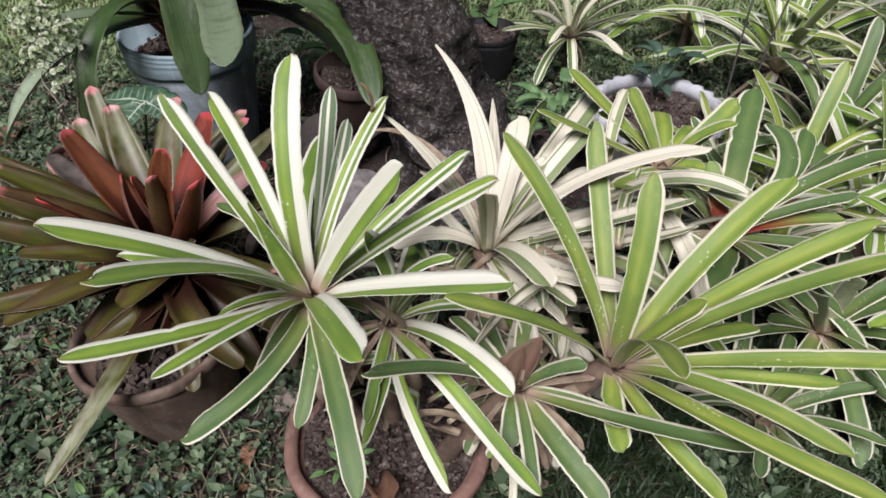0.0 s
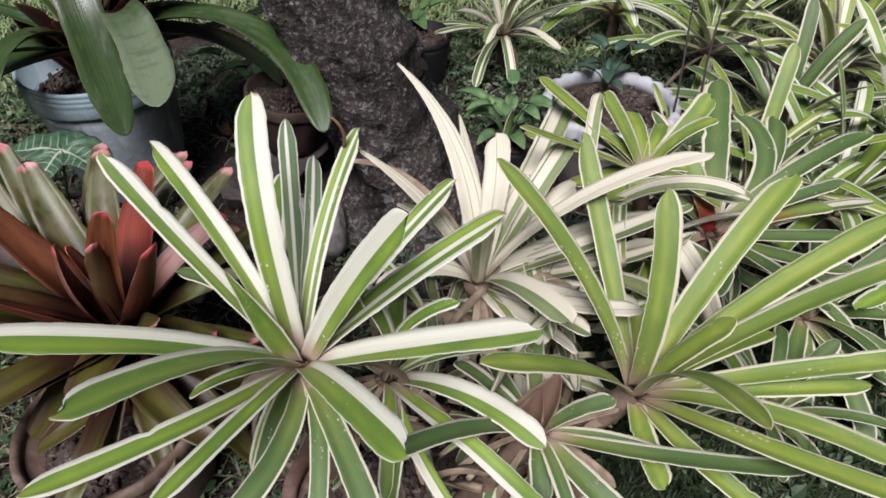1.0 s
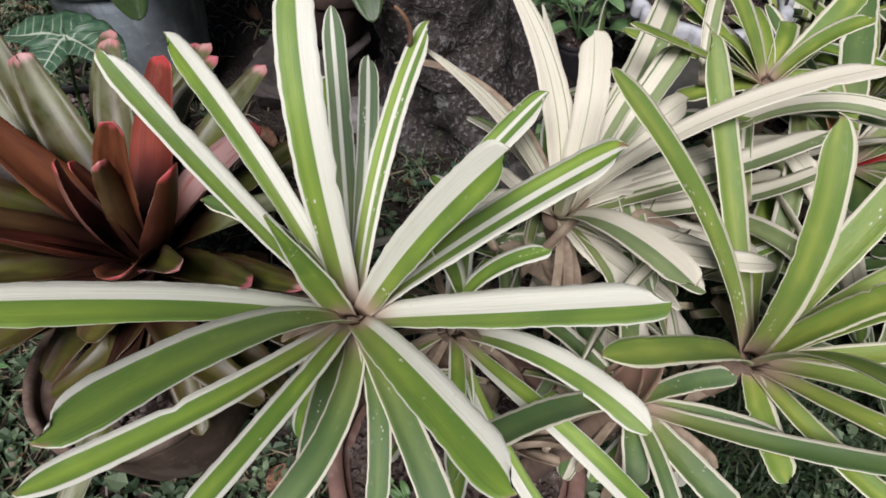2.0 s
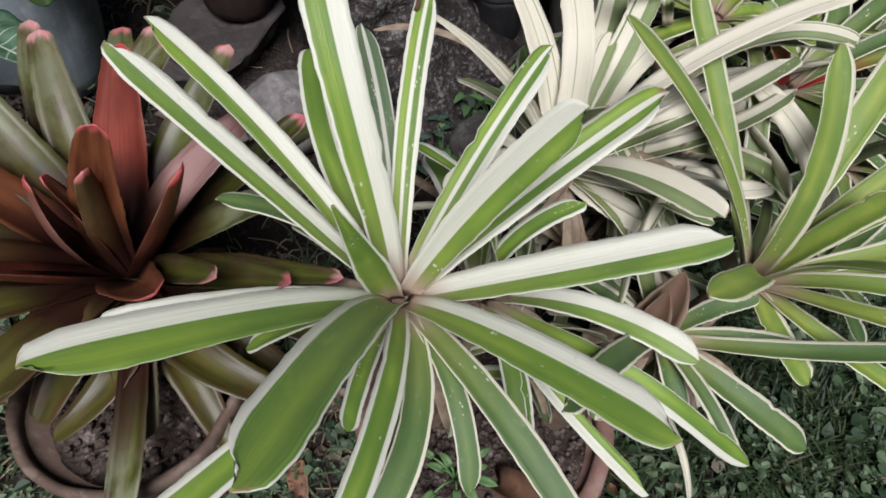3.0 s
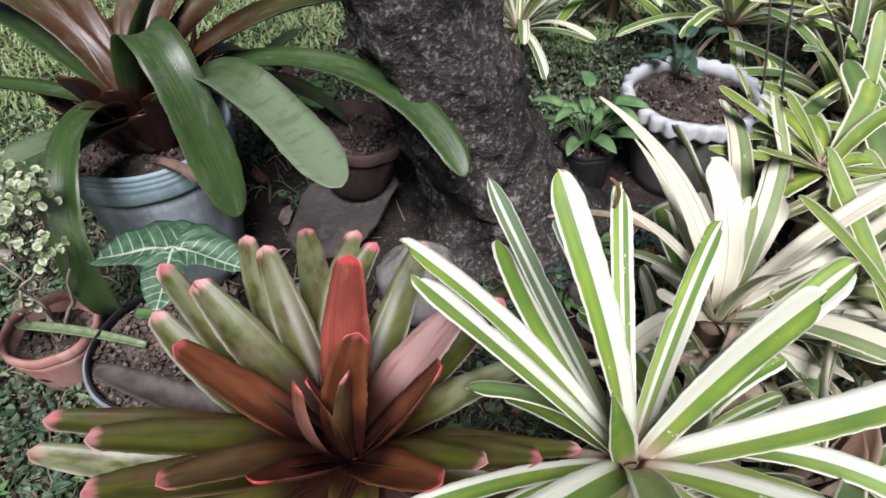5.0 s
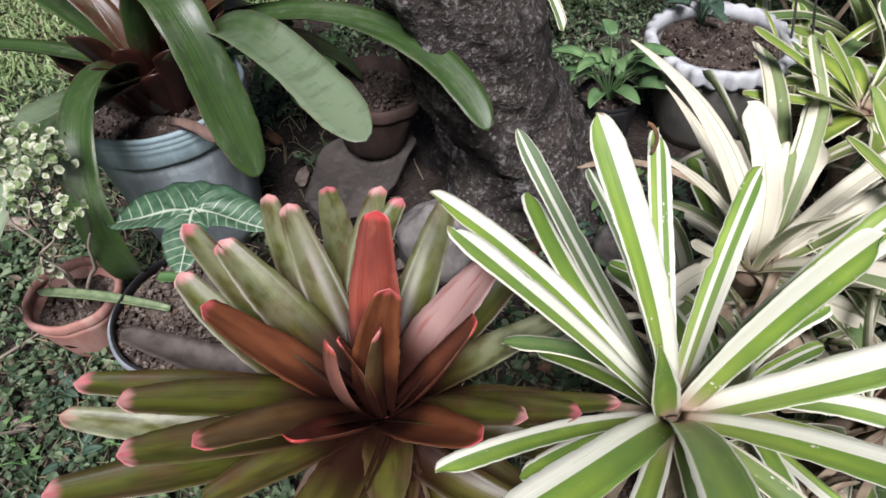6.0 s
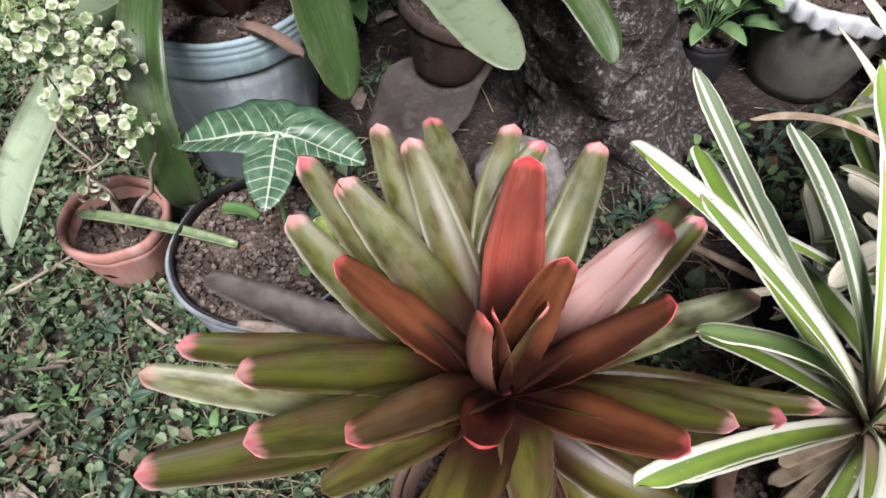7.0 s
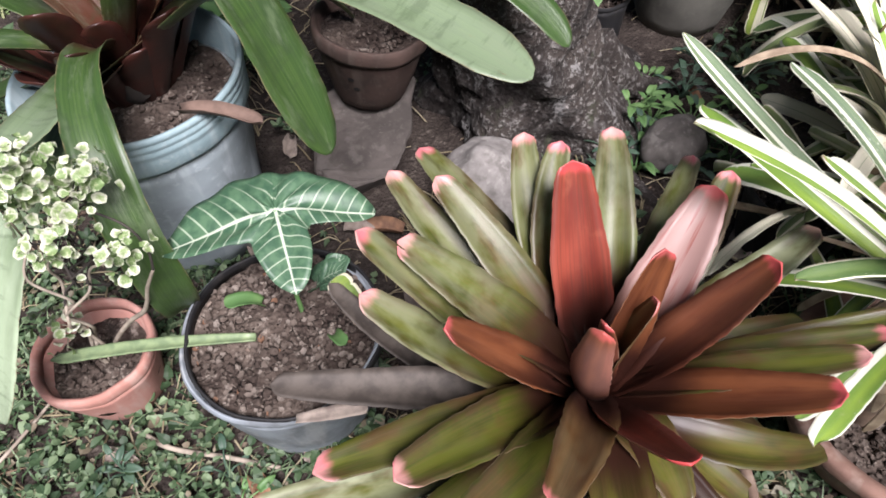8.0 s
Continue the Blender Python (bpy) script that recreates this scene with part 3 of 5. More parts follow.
def blade(base, az, daz, e0, e1, length, width, shape="sword", style="rim", rng=None, twist=0.0, roll=0.0, thick=0.0011, channel=0.25, segments=30, across=7, wave=0.0, bend=1.0):
    """A strap leaf as a closed thin solid: it leaves the base at compass angle az and elevation e0 and ends at elevation e1; a bend over 1 gathers the arch half way along."""
    rng = rng or random.Random(1)
    bm = bmesh.new()
    uv = bm.loops.layers.uv.new("blade")
    one = bm.loops.layers.uv.new("band_one")
    two = bm.loops.layers.uv.new("band_two")
    under = bm.loops.layers.uv.new("under")
    bands = BANDS[style]
    jitter = rng.uniform(-0.05, 0.05) if shape in ("sword", "taper") else 0.0
    p = Vector(base)
    rows = []
    last_s = 0.0
    slant = rng.uniform(-0.05, 0.05) if shape == "sword" else 0.0
    phase, notch, bite, flank = rng.uniform(0, 6.28), rng.uniform(0.35, 0.95), rng.choice((0.0, 0.0, 0.10, 0.18, 0.28)), rng.choice((-1, 1))
    for i in range(segments + 1):
        k_s = i / segments
        s = 1 - (1 - k_s) ** 1.45
        mid_s = 0.5 * (s + last_s)
        arch = mid_s if bend == 1.0 else mid_s ** bend / (mid_s ** bend + (1 - mid_s) ** bend)
        a, e = radians(az + daz * mid_s), radians(e0 + (e1 - e0) * arch)
        along = Vector((math.cos(e) * math.cos(a), math.cos(e) * math.sin(a), math.sin(e)))
        side = Vector((-math.sin(a), math.cos(a), 0.0))
        side = Matrix.Rotation(radians(twist) * s + radians(roll), 3, along) @ side
        up = along.cross(side)
        up = -up if up.z < 0 and abs(e) < 1.5 and twist == 0.0 and roll == 0.0 else up
        if i:
            p = p + along * (length * (s - last_s))
        last_s = s
        half = 0.5 * width * max(0.035, profile(shape, s))
        ch = channel * (1.9 - 1.2 * s) if shape != "funnel" else channel * (1.7 - 0.9 * s)
        tops, bots = [], []
        for j in range(across):
            q = -1 + 2 * j / (across - 1)
            rag = 1 + (0.022 * math.sin(23 * s + phase) + 0.024 * math.sin(91 * s + 2 * phase)) * abs(q) ** 3
            if bite and shape == "sword" and q * flank > 0.6:
                rag *= 1 - bite * math.exp(-((s - notch) / 0.014) ** 2)
            if wave:
                rag *= 1 + wave * math.sin(9 * s + phase + q)
            lift = half * ch * (q * q - 0.33)
            if wave:
                lift += half * wave * 1.2 * math.sin(14 * s + phase) * q * q * q
            if slant and s > 0.75:
                rag *= max(0.035, profile(shape, min(1.0, s + slant * q * (s - 0.75) * 4))) / max(0.035, profile(shape, s))
            at = p + side * (half * q * min(rag, 1.6)) + up * lift
            t = thick * (1.0 - 0.75 * abs(q) ** 4)
            tops.append(bm.verts.new(at + up * t))
            bots.append(bm.verts.new(at - up * t))
        rows.append((tops, bots, s))

    def face(vs, us, ss, below=0.0):
        f = bm.faces.new(vs)
        for l, uu, vv in zip(f.loops, us, ss):
            l[uv].uv = (uu, vv)
            l[under].uv = (below, 0.0)
            l[one].uv = (bands[0] + jitter, bands[1] + jitter) if shape in ("sword", "taper") else bands[:2]
            l[two].uv = (bands[2] + jitter, bands[3] + jitter) if shape in ("sword", "taper") else bands[2:]
    for (t0, b0, s0), (t1, b1, s1) in zip(rows, rows[1:]):
        for j in range(across - 1):
            u0, u1 = 1 - j / (across - 1), 1 - (j + 1) / (across - 1)
            face((t0[j], t0[j + 1], t1[j + 1], t1[j]), (u0, u1, u1, u0), (s0, s0, s1, s1))
            face((b0[j + 1], b0[j], b1[j], b1[j + 1]), (u1, u0, u0, u1), (s0, s0, s1, s1), 1.0)
        face((b0[0], t0[0], t1[0], b1[0]), (1, 1, 1, 1), (s0, s0, s1, s1))
        face((t0[-1], b0[-1], b1[-1], t1[-1]), (0, 0, 0, 0), (s0, s0, s1, s1))
    for row, order in ((rows[0], 1), (rows[-1], -1)):
        t, b, s = row
        for j in range(across - 1):
            q = (t[j], b[j], b[j + 1], t[j + 1])
            face(q if order > 0 else q[::-1], (1, 1, 0, 0), (s, s, s, s))
    bmesh.ops.recalc_face_normals(bm, faces=bm.faces)
    return bm


def tube(points, radii, sides=8):
    """A smooth round limb through a few points."""
    bm = bmesh.new()
    pts = [Vector(p) for p in points]
    fine, rad = [], []
    n = len(pts)
    for i in range(n - 1):
        p0, p1, p2, p3 = pts[max(0, i - 1)], pts[i], pts[i + 1], pts[min(n - 1, i + 2)]
        for k in range(6):
            t = k / 6
            fine.append(0.5 * ((2 * p1) + (p2 - p0) * t + (2 * p0 - 5 * p1 + 4 * p2 - p3) * t * t + (3 * p1 - p0 - 3 * p2 + p3) * t ** 3))
            rad.append(radii[i] + (radii[i + 1] - radii[i]) * t)
    fine.append(pts[-1])
    rad.append(radii[-1])
    rings = []
    for i, p in enumerate(fine):
        d = (fine[min(i + 1, len(fine) - 1)] - fine[max(i - 1, 0)]).normalized()
        a = d.orthogonal().normalized()
        b = d.cross(a)
        if rings:
            a = (last - d * last.dot(d)).normalized()
            b = d.cross(a)
        last = a
        rings.append([bm.verts.new(p + rad[i] * (1 + 0.12 * noise.noise(p * 90 + Vector((k, 0, 0)))) * (math.cos(6.2832 * k / sides) * a + math.sin(6.2832 * k / sides) * b)) for k in range(sides)])
    for r0, r1 in zip(rings, rings[1:]):
        for k in range(sides):
            bm.faces.new((r0[k], r0[(k + 1) % sides], r1[(k + 1) % sides], r1[k]))
    bm.faces.new(rings[0][::-1])
    bm.faces.new(rings[-1])
    return bm


def lathe(outline, at, sides=56, wobble=0.0028, lobes=0, lobe_depth=0.0, lobe_from=0, seed=0, tilt=(0, 0), hoop=False):
    """A turned vessel from (radius, height) rings, closed at both ends or, as a hoop, upon itself, slightly uneven."""
    bm = bmesh.new()
    rings = []
    turn = Euler((radians(tilt[0]), radians(tilt[1]), 0)).to_matrix()
    for i, (r, z) in enumerate(outline):
        ring = []
        for k in range(sides):
            a = 2 * math.pi * k / sides
            rr = r
            if lobes and 1 <= i <= 5:
                rr = r + lobe_depth * (abs(math.sin(lobes * a / 2)) ** 0.8 - 0.6) * (0.6 if i == 5 else 1.0)
            rr += wobble * noise.noise((3 * math.cos(a) + seed, 3 * math.sin(a), z * 14))
            ring.append(bm.verts.new(Vector(at) + turn @ Vector((rr * math.cos(a), rr * math.sin(a), z + 0.5 * wobble * noise.noise((2 * math.cos(a), 2 * math.sin(a), seed))))))
        rings.append(ring)
    for r0, r1 in zip(rings, rings[1:] + rings[:1] if hoop else rings[1:]):
        for k in range(sides):
            bm.faces.new((r0[k], r0[(k + 1) % sides], r1[(k + 1) % sides], r1[k]))
    if not hoop:
        bm.faces.new(rings[0][::-1])
        bm.faces.new(rings[-1])
    return bm


def soil_disc(at, radius, height=0.009, seed=0, tilt=(0, 0), rings=22, sides=64):
    """Crumbly earth that fills a pot."""
    bm = bmesh.new()
    turn = Euler((radians(tilt[0]), radians(tilt[1]), 0)).to_matrix()
    loops = []
    for i in range(rings + 1):
        r = radius * i / rings
        loop = []
        for k in range(sides if i else 1):
            a = 2 * math.pi * k / sides
            x, y = r * math.cos(a), r * math.sin(a)
            h = height * (0.9 * noise.noise((x * 22 + seed, y * 22, 0)) + 0.55 * noise.noise((x * 70, y * 70 + seed, 2)) + 0.35 * noise.noise((x * 190, y * 190 + seed, 5)))
            loop.append(bm.verts.new(Vector(at) + turn @ Vector((x, y, h))))
        loops.append(loop)
    for k in range(sides):
        bm.faces.new((loops[0][0], loops[1][k], loops[1][(k + 1) % sides]))
    for a, b in zip(loops[1:], loops[2:]):
        for k in range(sides):
            bm.faces.new((a[k], b[k], b[(k + 1) % sides], a[(k + 1) % sides]))
    skirt = [bm.verts.new(v.co - turn @ Vector((0, 0, 0.03))) for v in loops[-1]]
    for k in range(sides):
        bm.faces.new((loops[-1][k], skirt[k], skirt[(k + 1) % sides], loops[-1][(k + 1) % sides]))
    bm.faces.new(skirt[::-1])
    return bm


def pot(name, label, at, rim, height, foot, mat, wall=0.008, lip=0.014, lip_out=0.006, fill=0.02, seed=0, tilt=(0, 0), ridges=0, lobes=0, rim_mat=None, soil=SOIL, category="plant pot"):
    """Flower pot with a body, a rim of its own and its earth."""
    ob = thing(name, label, category, at)
    x, y, z = at
    body = [(foot * 0.9, 0.0), (foot, 0.004)]
    for i in range(1, 9):
        s = i / 8
        body.append((foot + (rim - lip_out - foot) * (s ** 0.85), 0.004 + (height - lip - 0.004) * s))
    deep = max(0.3, (height - fill - 0.05) / height)
    inner = [(rim - wall - lip_out, height - lip), ((foot + (rim - lip_out - foot) * deep ** 0.85) - wall - 0.006, height * deep), (0.3 * foot, height * deep - 0.004)]
    part("body", lathe(body + inner, at, seed=seed, tilt=tilt), mat, ob)
    out = [(rim - lip_out - 0.004, height - lip - 0.004)]
    if ridges:
        for i in range(ridges):
            low = 0.45 if lip > 0.03 else 0.0
            if low and i == 0:
                out += [(rim - 0.003, height - lip), (rim - 0.0015, height - 0.94 * lip), (rim - 0.001, height - 0.6 * lip)]
            z0 = height - lip * (1 - low) * (1 - i / ridges)
            dz = lip * (1 - low) / ridges
            out += [(rim - 0.0015, z0), (rim + 0.0004 * i, z0 + 0.35 * dz), (rim + 0.0004 * i, z0 + 0.65 * dz), (rim - 0.0012, z0 + 0.95 * dz)]
    else:
        out += [(rim - 0.0015, height - lip), (rim, height - 0.8 * lip), (rim, height - 0.3 * lip), (rim - 0.002, height - 0.06 * lip)]
    out += [(rim - 0.5 * wall, height), (rim - wall, height - 0.002), (rim - wall - 0.001, height - lip - 0.004)]
    bm = lathe(out, at, sides=132 if lobes else 56, seed=seed, tilt=tilt, lobes=lobes, lobe_depth=0.014 if lobes else 0.0, hoop=True)
    part("rim", bm, rim_mat or mat, ob)
    turn = Euler((radians(tilt[0]), radians(tilt[1]), 0)).to_matrix()
    earth_fill = part("soil", soil_disc(Vector(at) + turn @ Vector((0, 0, height - fill)), rim - wall - 0.75 * lip_out - 0.002, seed=seed, tilt=tilt), soil, ob, "dark crumbly potting soil")
    clods(earth_fill, (x, y, z + height - fill), rim - wall - 0.012, int(260 * (rim / 0.12) ** 2), seed)
    return ob


def clods(parent, at, radius, count, seed, size=(0.0025, 0.007)):
    """Loose crumbs of earth and grit on a pot's soil."""
    rng = random.Random(seed)
    bm = bmesh.new()
    for _ in range(count):
        r, a = radius * rng.random() ** 0.5, rng.uniform(0, 6.28)
        c = Vector(at) + Vector((r * math.cos(a), r * math.sin(a), rng.uniform(-0.004, 0.005)))
        s = rng.uniform(*size)
        made = bmesh.ops.create_icosphere(bm, subdivisions=1, radius=s)["verts"]
        for v in made:
            v.co = c + v.co * rng.uniform(0.6, 1.3)
    return tagged(part("grit_layer", bm, SOIL, parent), kind="stuff")


def litter_flake(verts, faces, x, y, z, rng, size=1.0):
    """A scrap of dead leaf, folded and lying askew."""
    l, a, w = size * rng.uniform(0.006, 0.022), rng.uniform(0, 6.28), rng.uniform(0.25, 0.5)
    ca, sa = math.cos(a), math.sin(a)
    b = len(verts)
    up = [size * rng.uniform(0.002, 0.012) for _ in range(4)]
    for s, h, q in ((0.0, 0.0, 0), (0.35, w, 1), (0.75, w * 0.8, 2), (1.0, 0.05, 3)):
        px, py = x + l * s * ca, y + l * s * sa
        verts += [(px - h * l * sa, py + h * l * ca, z + up[q]), (px, py, z + up[(q + 1) % 4] * 0.5), (px + h * l * sa, py - h * l * ca, z + up[(q + 2) % 4])]
    for i in range(3):
        j = b + 3 * i
        faces += [(j, j + 1, j + 4, j + 3), (j + 1, j + 2, j + 5, j + 4)]


def pot_litter(parent, at, radius, count, seed):
    """Pale scraps of dead leaf on a pot's soil."""
    rng = random.Random(seed)
    verts, faces = [], []
    for _ in range(count):
        r, a = radius * rng.random() ** 0.5, rng.uniform(0, 6.28)
        litter_flake(verts, faces, at[0] + r * math.cos(a), at[1] + r * math.sin(a), at[2] + 0.002, rng, 0.5)
    bm = bmesh.new()
    vs = [bm.verts.new(v) for v in verts]
    for f in faces:
        bm.faces.new([vs[k] for k in f])
    return tagged(part("litter_layer", bm, MULCH, parent), kind="stuff")


def rosette(name, label, base, table, mats, shape="sword", stem=None, stem_mat=STALK, stem_r=0.014, twist=6.0, category="bromeliad", group="", channel=0.25, foot=0.006, wave=0.0):
    """A plant whose leaves are single parts; each row: style, compass angle, its drift, elevation at the heel and tip, length, width, roll."""
    ob = thing(name, label, category, base, group)
    rng = random.Random(len(label))
    if stem:
        pts = [stem, tuple(0.5 * (a + b) + 0.012 * rng.uniform(-1, 1) for a, b in zip(stem, base)), base]
        part("stem", tube(pts, [stem_r * 1.1, stem_r, stem_r * 1.15], 12), stem_mat, ob)
    for style, az, daz, e0, e1, length, width, roll, *bend in table:
        off = Vector((math.cos(radians(az)), math.sin(radians(az)), 0)) * foot
        bm = blade(Vector(base) + off, az, daz, e0, e1, length, width, "taper" if style.endswith("taper") else shape, style, rng, twist * rng.uniform(-1, 1), roll, channel=channel, wave=wave, bend=bend[0] if bend else 1.0)
        part("leaf", bm, mats.get(style, mats["*"]), ob)
    return ob


def fan(n, seed, length, width, style="rim", top=80, low=-5, drop=(25, 70), start=0.0, sweep=360.0):
    """Rows for a rosette grown by rule: inner leaves upright, outer ones arching."""
    rng = random.Random(seed)
    rows = []
    for i in range(n):
        s = i / max(1, n - 1)
        az = start + (i * 137.5) % sweep + rng.uniform(-9, 9)
        e0 = top + (low - top) * s + rng.uniform(-7, 7)
        l = length * (0.72 + 0.28 * math.sin(math.pi * (0.2 + 0.7 * s))) * rng.uniform(0.85, 1.12)
        rows.append((style if isinstance(style, str) else rng.choice(style), az, rng.uniform(-14, 14), e0, e0 - rng.uniform(*drop), l, width * rng.uniform(0.85, 1.12), 0))
    return rows


def tangle(plant, n, box, seed, mats, longest=0.17, wide=(0.009, 0.023)):
    """Crossing, twisted and half-dead leaves low in a plant."""
    rng = random.Random(seed)
    x0, x1, y0, y1, z0, z1 = box
    for _ in range(n):
        base = (rng.uniform(x0, x1), rng.uniform(y0, y1), rng.uniform(z0, z1))
        e0 = rng.uniform(-15, 50)
        style = rng.choice(("pale", "half", "mid", "rim", "double"))
        bm = blade(base, rng.uniform(0, 360), rng.uniform(-40, 40), e0, e0 - rng.uniform(15, 85), rng.uniform(0.45, 1.0) * longest, rng.uniform(*wide), "sword", style, rng,
                   rng.uniform(-70, 70), rng.uniform(-40, 40), channel=rng.uniform(0.15, 0.8), segments=16, across=5)
        part("leaf", bm, rng.choice(mats), plant)


# ---- ground ----
def ground_height(x, y):
    return 0.012 * noise.noise((x * 2.1, y * 2.1, 0.3)) + 0.006 * noise.noise((x * 9, y * 9, 1.7)) - 0.004


def ground_sheet():
    """One sheet of earth, fine near the pots and coarse out to the horizon."""
    xs = [-400, -120, -40, -15, -7, -4.5, -3.2] + [-2.5 + 0.045 * i for i in range(112)] + [2.9, 4.2, 7, 15, 40, 120, 400]
    ys = [-400, -120, -40, -15, -7, -3, -1.4, -0.6] + [-0.2 + 0.045 * i for i in range(90)] + [4.2, 5.2, 7, 10, 16, 40, 120, 400]
    bm = bmesh.new()
    grid = [[bm.verts.new((x, y, ground_height(x, y) if abs(x) < 3 and -1 < y < 4.2 else 0.0)) for x in xs] for y in ys]
    for r0, r1 in zip(grid, grid[1:]):
        for k in range(len(xs) - 1):
            bm.faces.new((r0[k], r0[k + 1], r1[k + 1], r1[k]))
    return single("ground", bm, GROUND, "bare brown garden earth under grass and pots", "ground", kind="structure")


ground_sheet()


def bare(x, y):
    """How bare the earth is: worn round the trunk and between the pots."""
    d = min(math.hypot((x + 0.22) / 0.42, (y - 1.52) / 0.34), math.hypot((x + 0.1) / 0.55, (y - 1.2) / 0.36), math.hypot((x - 0.25) / 0.5, (y - 1.0) / 0.45))
    return max(0.0, min(1.0, 1.5 - d)) + 0.28 * noise.noise((x * 4, y * 4, 8)) + 0.1


def edge_fade(x, y):
    """Grows from nought towards the rim of the weedy patch."""
    return max(0.0, 2.2 * (math.hypot((x + 0.2) / 1.6, (y - 1.05) / 1.1) - 0.78) + 0.5 * noise.noise((x * 3, y * 3, 4)))


def scatter(name, count, area, maker, mat, label, category, seed, keep):
    """Loose growth too fine to count, as one mesh."""
    rng = random.Random(seed)
    verts, faces = [], []
    x0, x1, y0, y1 = area
    for _ in range(count):
        x, y = rng.uniform(x0, x1), rng.uniform(y0, y1)
        if keep(x, y, rng):
            maker(verts, faces, x, y, ground_height(x, y), rng)
    me = bpy.data.meshes.new(name)
    me.from_pydata(verts, [], faces)
    me.materials.append(mat)
    return tagged(new(name, me), label, category, kind="stuff")


def clover_sprig(verts, faces, x, y, z, rng):
    h = rng.uniform(0.004, 0.034)
    lean = rng.uniform(0, 6.28)
    cx, cy, cz = x + 0.5 * h * math.cos(lean), y + 0.5 * h * math.sin(lean), z + h
    size = rng.uniform(0.005, 0.012) * (0.55 if rng.random() < 0.5 else 1.0) * (1.0 + 0.9 * max(0.0, noise.noise((x * 6, y * 6, 5))))
    turn, n = rng.uniform(0, 6.28), rng.choice((1, 2, 3, 3, 4))
    pointed = rng.random() < 0.42
    if pointed:
        size, n = size * rng.uniform(1.2, 2.1), rng.choice((1, 1, 2, 2))
    shape = ((0.0, 0.0, 0), (0.3, 0.8, 1), (0.62, 0.72, 1), (0.95, 0.28, 1)) if pointed else ((0.0, 0.0, 0), (0.35, 0.85, 1), (0.75, 1.0, 1), (1.05, 0.55, 1))
    for k in range(n):
        a = turn + 6.2832 * k / max(n, 2) + rng.uniform(-0.35, 0.35)
        ca, sa = math.cos(a), math.sin(a)
        tip, fold = rng.uniform(-0.9, 0.8) * size, rng.uniform(0.05, 0.3) * size
        wide = size * rng.uniform(0.36, 0.62)
        b = len(verts)
        for s, w, d in shape:
            px, py, pz = cx + s * size * ca, cy + s * size * sa, cz + tip * s * s
            if d:
                verts += [(px - w * wide * sa, py + w * wide * ca, pz + fold * w), (px, py, pz), (px + w * wide * sa, py - w * wide * ca, pz + fold * w)]
            else:
                verts.append((px, py, pz))
        verts.append((cx + 1.15 * size * ca, cy + 1.15 * size * sa, cz + 1.25 * tip))
        faces += [(b, b + 2, b + 1), (b, b + 3, b + 2)]
        for q in (b + 1, b + 4):
            faces += [(q, q + 1, q + 4, q + 3), (q + 1, q + 2, q + 5, q + 4)]
        faces += [(b + 7, b + 8, b + 10), (b + 8, b + 9, b + 10)]


def grass_blade(verts, faces, x, y, z, rng, tall=(0.012, 0.04), wide=0.0016):
    h, a, lean = rng.uniform(*tall), rng.uniform(0, 6.28), rng.uniform(0.3, 1.5)
    ca, sa = math.cos(a), math.sin(a)
    w = wide * rng.uniform(0.7, 1.4)
    b = len(verts)
    for s in (0.0, 0.45, 0.8, 1.0):
        d, up = h * lean * s * s, h * s * (1 - 0.25 * lean * s)
        ww = w * (1 - s ** 2.5) + 0.0001
        verts += [(x + d * ca - ww * sa, y + d * sa + ww * ca, z + up), (x + d * ca + ww * sa, y + d * sa - ww * ca, z + up)]
    for i in range(3):
        j = b + 2 * i
        faces.append((j, j + 1, j + 3, j + 2))


def dry_stem(verts, faces, x, y, z, rng):
    l, a = rng.uniform(0.02, 0.08), rng.uniform(0, 6.28)
    ca, sa = math.cos(a), math.sin(a)
    w = rng.uniform(0.0006, 0.0016)
    b = len(verts)
    bend = rng.uniform(-0.3, 0.3)
    for s in (0.0, 0.33, 0.66, 1.0):
        px, py = x + l * s * ca - bend * l * s * s * sa, y + l * s * sa + bend * l * s * s * ca
        pz = z + 0.004 + 0.014 * math.sin(3.14 * s) * rng.uniform(0.3, 1.0)
        verts += [(px - w * sa, py + w * ca, pz), (px + w * sa, py - w * ca, pz), (px, py, pz + 1.4 * w)]
    for i in range(3):
        j = b + 3 * i
        faces += [(j, j + 1, j + 4, j + 3), (j + 1, j + 2, j + 5, j + 4), (j + 2, j, j + 3, j + 5)]


def lawn_blade(verts, faces, x, y, z, rng):
    grass_blade(verts, faces, x, y, z, rng, (0.012, 0.036), 0.0032)


def tall_blade(verts, faces, x, y, z, rng):
    grass_blade(verts, faces, x, y, z, rng, (0.018, 0.055), 0.0019)


scatter("clover", 50000, (-1.9, 1.5, -0.1, 2.1), clover_sprig, CLOVER, "low creeping clover and weeds on bare earth", "ground cover", 3,
        lambda x, y, r: bare(x, y) + 1.15 * noise.noise((x * 5.5, y * 5.5, 3)) + edge_fade(x, y) < r.uniform(0.15, 1.0))
scatter("short_grass", 44000, (-1.9, 1.5, -0.1, 2.1), grass_blade, CLOVER, "short patchy grass among weeds", "grass", 4,
        lambda x, y, r: bare(x, y) + 1.15 * noise.noise((x * 5.5, y * 5.5, 3)) + edge_fade(x, y) < r.uniform(0.15, 1.0))
# Grass whose dark colour carries the plants' shade.
scatter("shaded_grass", 34000, (0.05, 1.35, -0.15, 0.82), tall_blade, SHADED_GRASS, "dense green grass, its colour darkened for the shade under the striped plants", "grass", 14,
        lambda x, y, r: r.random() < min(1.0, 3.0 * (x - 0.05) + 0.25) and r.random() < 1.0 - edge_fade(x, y))
